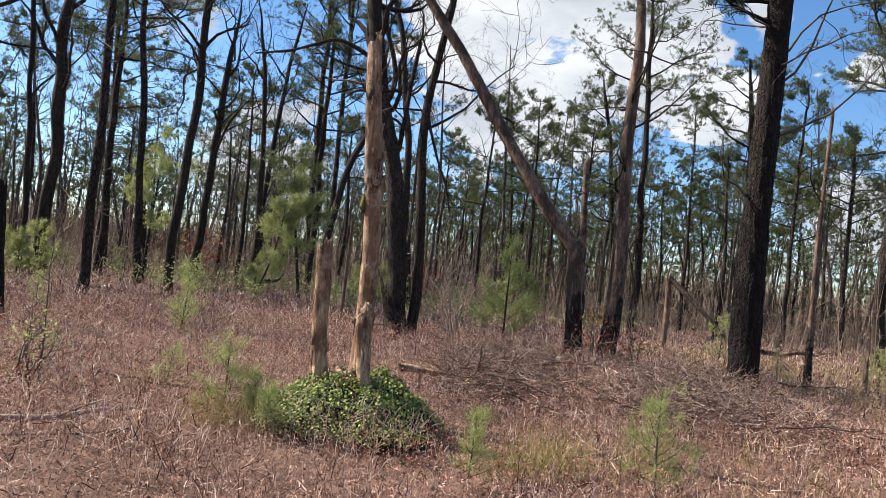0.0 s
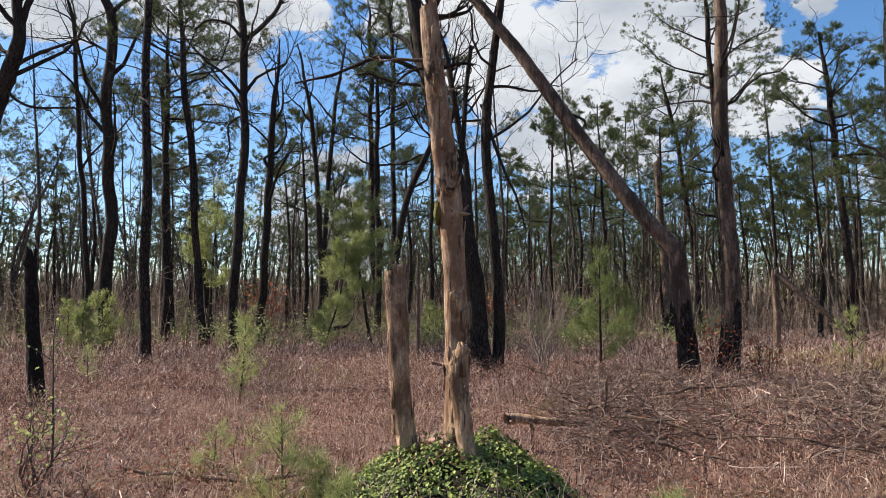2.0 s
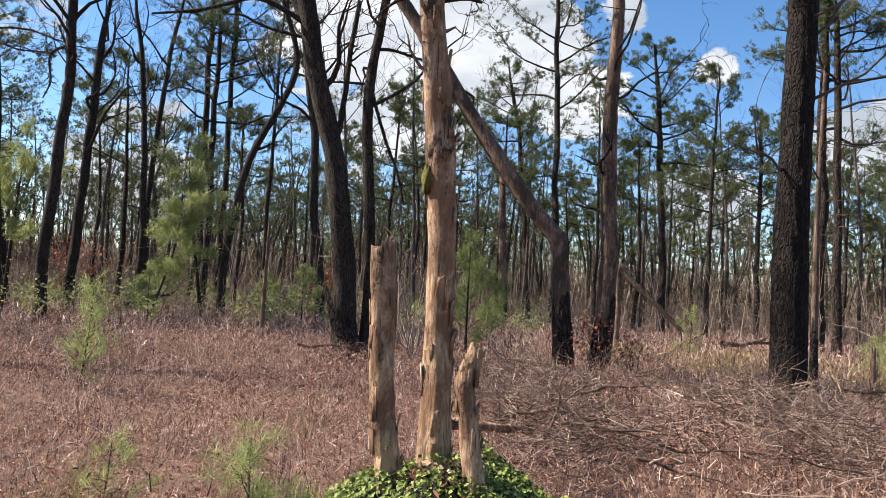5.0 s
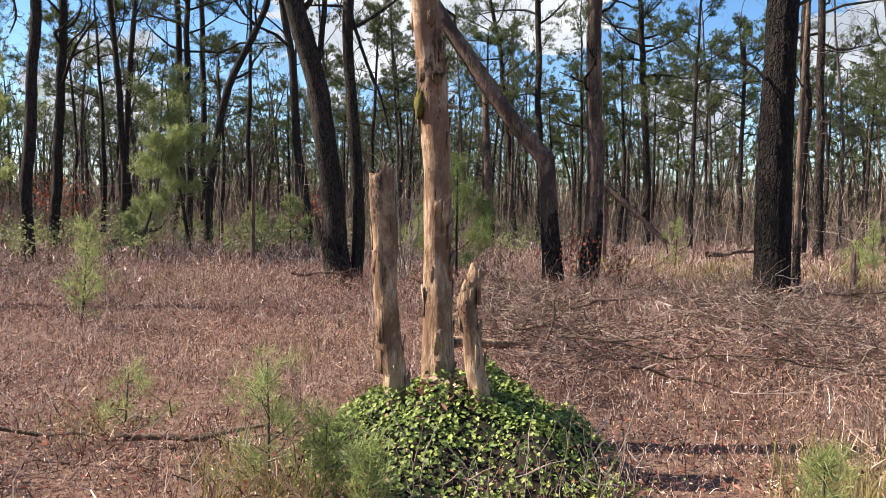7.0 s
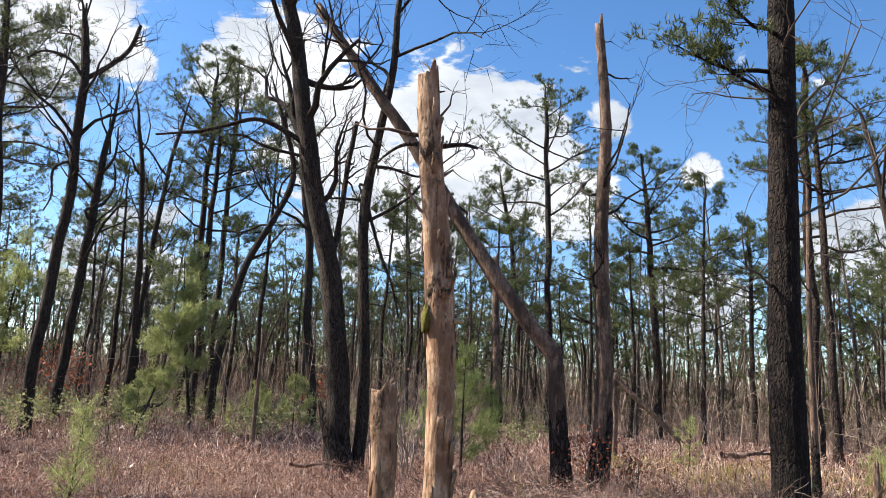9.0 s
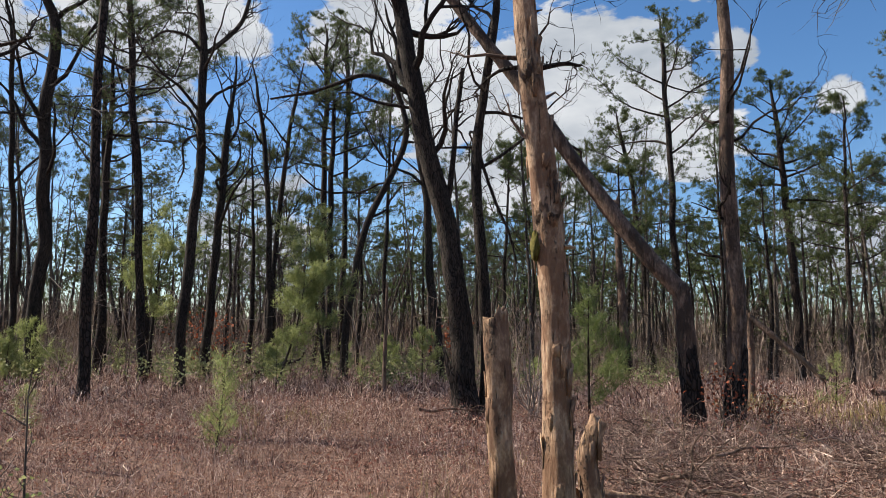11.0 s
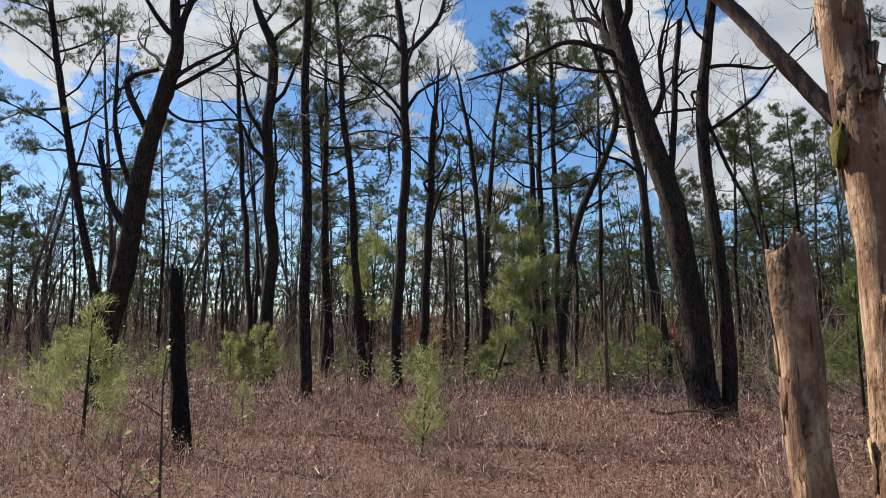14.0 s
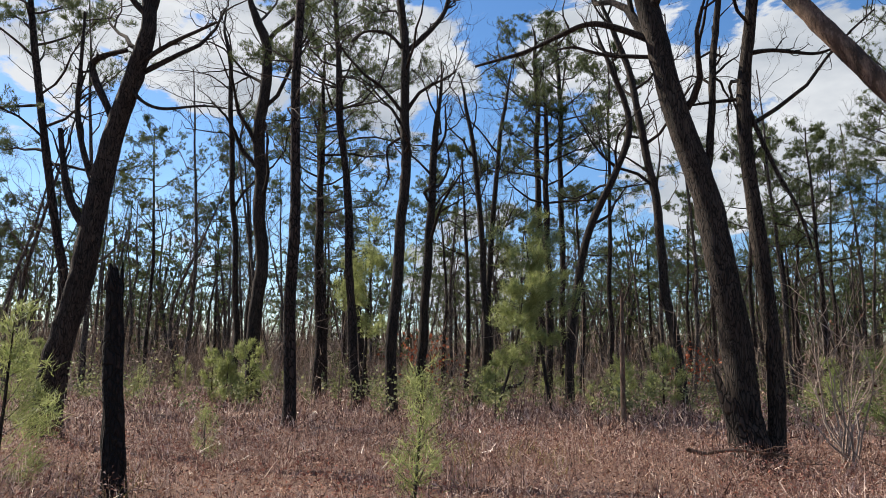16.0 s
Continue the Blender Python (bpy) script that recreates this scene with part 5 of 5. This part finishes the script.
def build_scrub():
    g = np.random.default_rng(17)

    def spread(count, near, far, wedge):
        """Places round the line walked, near to far metres from it."""
        x, y = g.uniform(-far * 1.6, far * 1.6, count), g.uniform(-8, far + 14, count)
        u = np.clip(y / 8.0, -0.2, 1.0)
        d = np.hypot(x + 0.25 * u * 8, y - u * 8)
        ahead = np.abs(np.arctan2(x + 0.8, y + wedge)) < 1.0
        ok = (d >= near) & (d < far) & ((y > -1) & ahead | (d < 3.5))
        ok &= ~((((x - MOUND[0]) / 0.9) ** 2 + ((y - MOUND[1]) / 0.8) ** 2) < 1)
        return x[ok], y[ok]

    def tufts(name, count, near, far, size, width, stems, label, wedge=3.0):
        x, y = spread(count, near, far, wedge)
        n = len(x)
        patch = 0.6 + 0.4 * np.sin(1.3 * x + 0.7 * y) * np.cos(0.9 * y - 0.6 * x)
        rough = np.sin(2.3 * x + 1.1 * y) * np.sin(1.9 * y - 1.4 * x) + 0.6 * np.sin(4.1 * x + 2) * np.sin(3.7 * y)
        tall = size * np.clip(0.5 + 0.5 * patch + 0.4 * rough, 0.25, 2) * g.uniform(0.5, 1.35, n)
        cx, cy, ch = np.repeat(x, stems), np.repeat(y, stems), np.repeat(tall, stems)
        m = len(cx)
        low = g.uniform(0, 1, m) ** 1.5
        px, py = cx + g.normal(0, 0.09 + 0.1 * size, m), cy + g.normal(0, 0.09 + 0.1 * size, m)
        base = np.stack([px, py, height_at(px, py) - 0.02 + low * ch * 0.75], -1)
        flat = np.where(g.uniform(0, 1, m) < 0.45, g.uniform(0.05, 0.6, m), g.uniform(0.6, 2.6, m))
        way = unit(np.stack([g.normal(0, 1, m) * flat, g.normal(0, 1, m) * flat, np.full(m, 1.0)], -1))
        length, wide = ch * g.uniform(0.22, 0.72, m) * (1 - 0.3 * low), width * (0.5 + 1.4 * g.uniform(0, 1, m) ** 3)
        if near < 1:                                  # close twigs are bent in the middle
            half = way * (length * 0.55)[:, None]
            side = unit(np.cross(way, g.normal(size=(m, 3)))) * (wide / 2)[:, None]
            tip = unit(way + g.normal(0, 0.5, (m, 3))) * (length * 0.5)[:, None]
            v = np.stack([base - side, base + side, base + half + side * 0.75, base + half - side * 0.75, base + half + tip], 1).reshape(-1, 3)
            o = np.arange(m)[:, None] * 5
            t = np.concatenate([o + [0, 1, 2], o + [0, 2, 3], o + [3, 2, 4]])
        else:
            v, t = slivers(base, way, length, wide)
        grey = np.sin(0.9 * cx - 0.5 * cy) * np.sin(0.7 * cy + 0.6 * cx + 1) + g.normal(0, 0.45, m) > 0.15
        k = len(v) // m
        first = t[:, 0] // k
        for part, material, tint in ((~grey, SCRUB, "reddish-brown"), (grey, SCRUB_GREY, "purple-grey")):
            new_at = np.cumsum(np.repeat(part, k)) - 1
            b = Bits()
            b.add(v[np.repeat(part, k)], None, new_at[t[part[first]]])
            tagged(b.make(name, material, None, "", False), label.replace("reddish-brown", tint), "scrub", kind="stuff")

    tufts("scrub", 30000, 0.0, 5.5, 0.34, 0.0042, 16, "dense knee-high bare reddish-brown scrub twigs")
    tufts("scrub", 62000, 5.5, 13.0, 0.4, 0.0068, 16, "bare reddish-brown scrub across the clearing")
    tufts("scrub", 90000, 13.0, 34.0, 0.47, 0.019, 11, "distant reddish-brown scrub under the trees", 6.0)

    def leaves(name, count, near, far, size, height, material, label, patchy=False):
        x, y = spread(count, near, far, 3.0)
        if patchy:
            sel = np.sin(1.1 * x + 0.4 * y + 1.7) * np.sin(0.8 * y - 0.5 * x) + 0.35 * np.sin(3.1 * x) * np.sin(2.7 * y) > 0.2
            x, y = x[sel], y[sel]
        n = len(x)
        z = height_at(x, y) + height * g.uniform(0, 1, n) ** 1.4
        c = np.stack([x, y, z], -1)
        a = unit(g.normal(0, 1, (n, 3)) * np.array([1, 1, 0.45]))
        s = unit(np.cross(a, g.normal(0, 1, (n, 3))))
        l, w = size * g.uniform(0.6, 1.4, n)[:, None], size * g.uniform(0.25, 0.5, n)[:, None]
        bend = np.array([0, 0, 0.15]) * l
        v = np.stack([c - a * l / 2, c + s * w / 2 + bend, c + a * l / 2, c - s * w / 2 + bend], 1).reshape(-1, 3)
        q = np.arange(4 * n).reshape(-1, 4)
        b = Bits()
        b.add(v, None, np.concatenate([q[:, [0, 1, 2]], q[:, [0, 2, 3]]]))
        tagged(b.make(name, material, None, "", False), label, "leaf litter", kind="stuff")

    leaves("leaf_litter", 330000, 0.0, 5.5, 0.025, 0.34, LEAF_DRY, "dry brown leaves lying among the twigs")
    leaves("leaf_litter", 400000, 5.5, 14.0, 0.038, 0.4, LEAF_DRY, "brown dead leaves among the scrub")
    leaves("red_leaves", 150000, 0.0, 13.0, 0.04, 0.42, LEAF_RED, "dull red leaves clinging in the scrub", True)
    x, y = spread(2600, 0.5, 12.0, 3.0)
    sel = np.sin(0.8 * x + 2) * np.sin(0.6 * y + 0.5) > 0.45
    x, y = np.repeat(x[sel], 14), np.repeat(y[sel], 14)
    spots = [(1.1, 6.9), (1.3, 7.2), (-1.75, 7.25), (-1.6, 7.0), (1.2, 6.75), (1.0, 6.7), (1.35, 6.85), (1.9, 7.0), (-1.9, 7.6), (-2.9, 8.6), (0.9, 6.5), (2.2, 7.6)]
    x = np.concatenate([x] + [p + g.normal(0, 0.12, 90) for p, q in spots])
    y = np.concatenate([y] + [q + g.normal(0, 0.12, 90) for p, q in spots])
    far = g.uniform(0, 1, (5200, 2)) * np.array([11.0, 12.0]) + np.array([6.0, 14.5])
    far = far[np.sin(1.3 * far[:, 0]) * np.sin(1.1 * far[:, 1] + 1) > -0.25]
    x, y = np.concatenate([x, far[:, 0]]), np.concatenate([y, far[:, 1]])
    n = len(x)
    px, py = x + g.normal(0, 0.07, n), y + g.normal(0, 0.07, n)
    way = unit(np.stack([g.normal(0, 0.4, n), g.normal(0, 0.4, n), np.ones(n)], -1))
    v, t = slivers(np.stack([px, py, np.zeros(n)], -1), way, g.uniform(0.2, 0.45, n), np.where(y > 14, 0.02, 0.006))
    b = Bits()
    b.add(v, None, t)
    tagged(b.make("dry_grass", GRASS_DRY, None, "", False), "straw-yellow dry grass tufts", "grass", kind="stuff")


build_scrub()
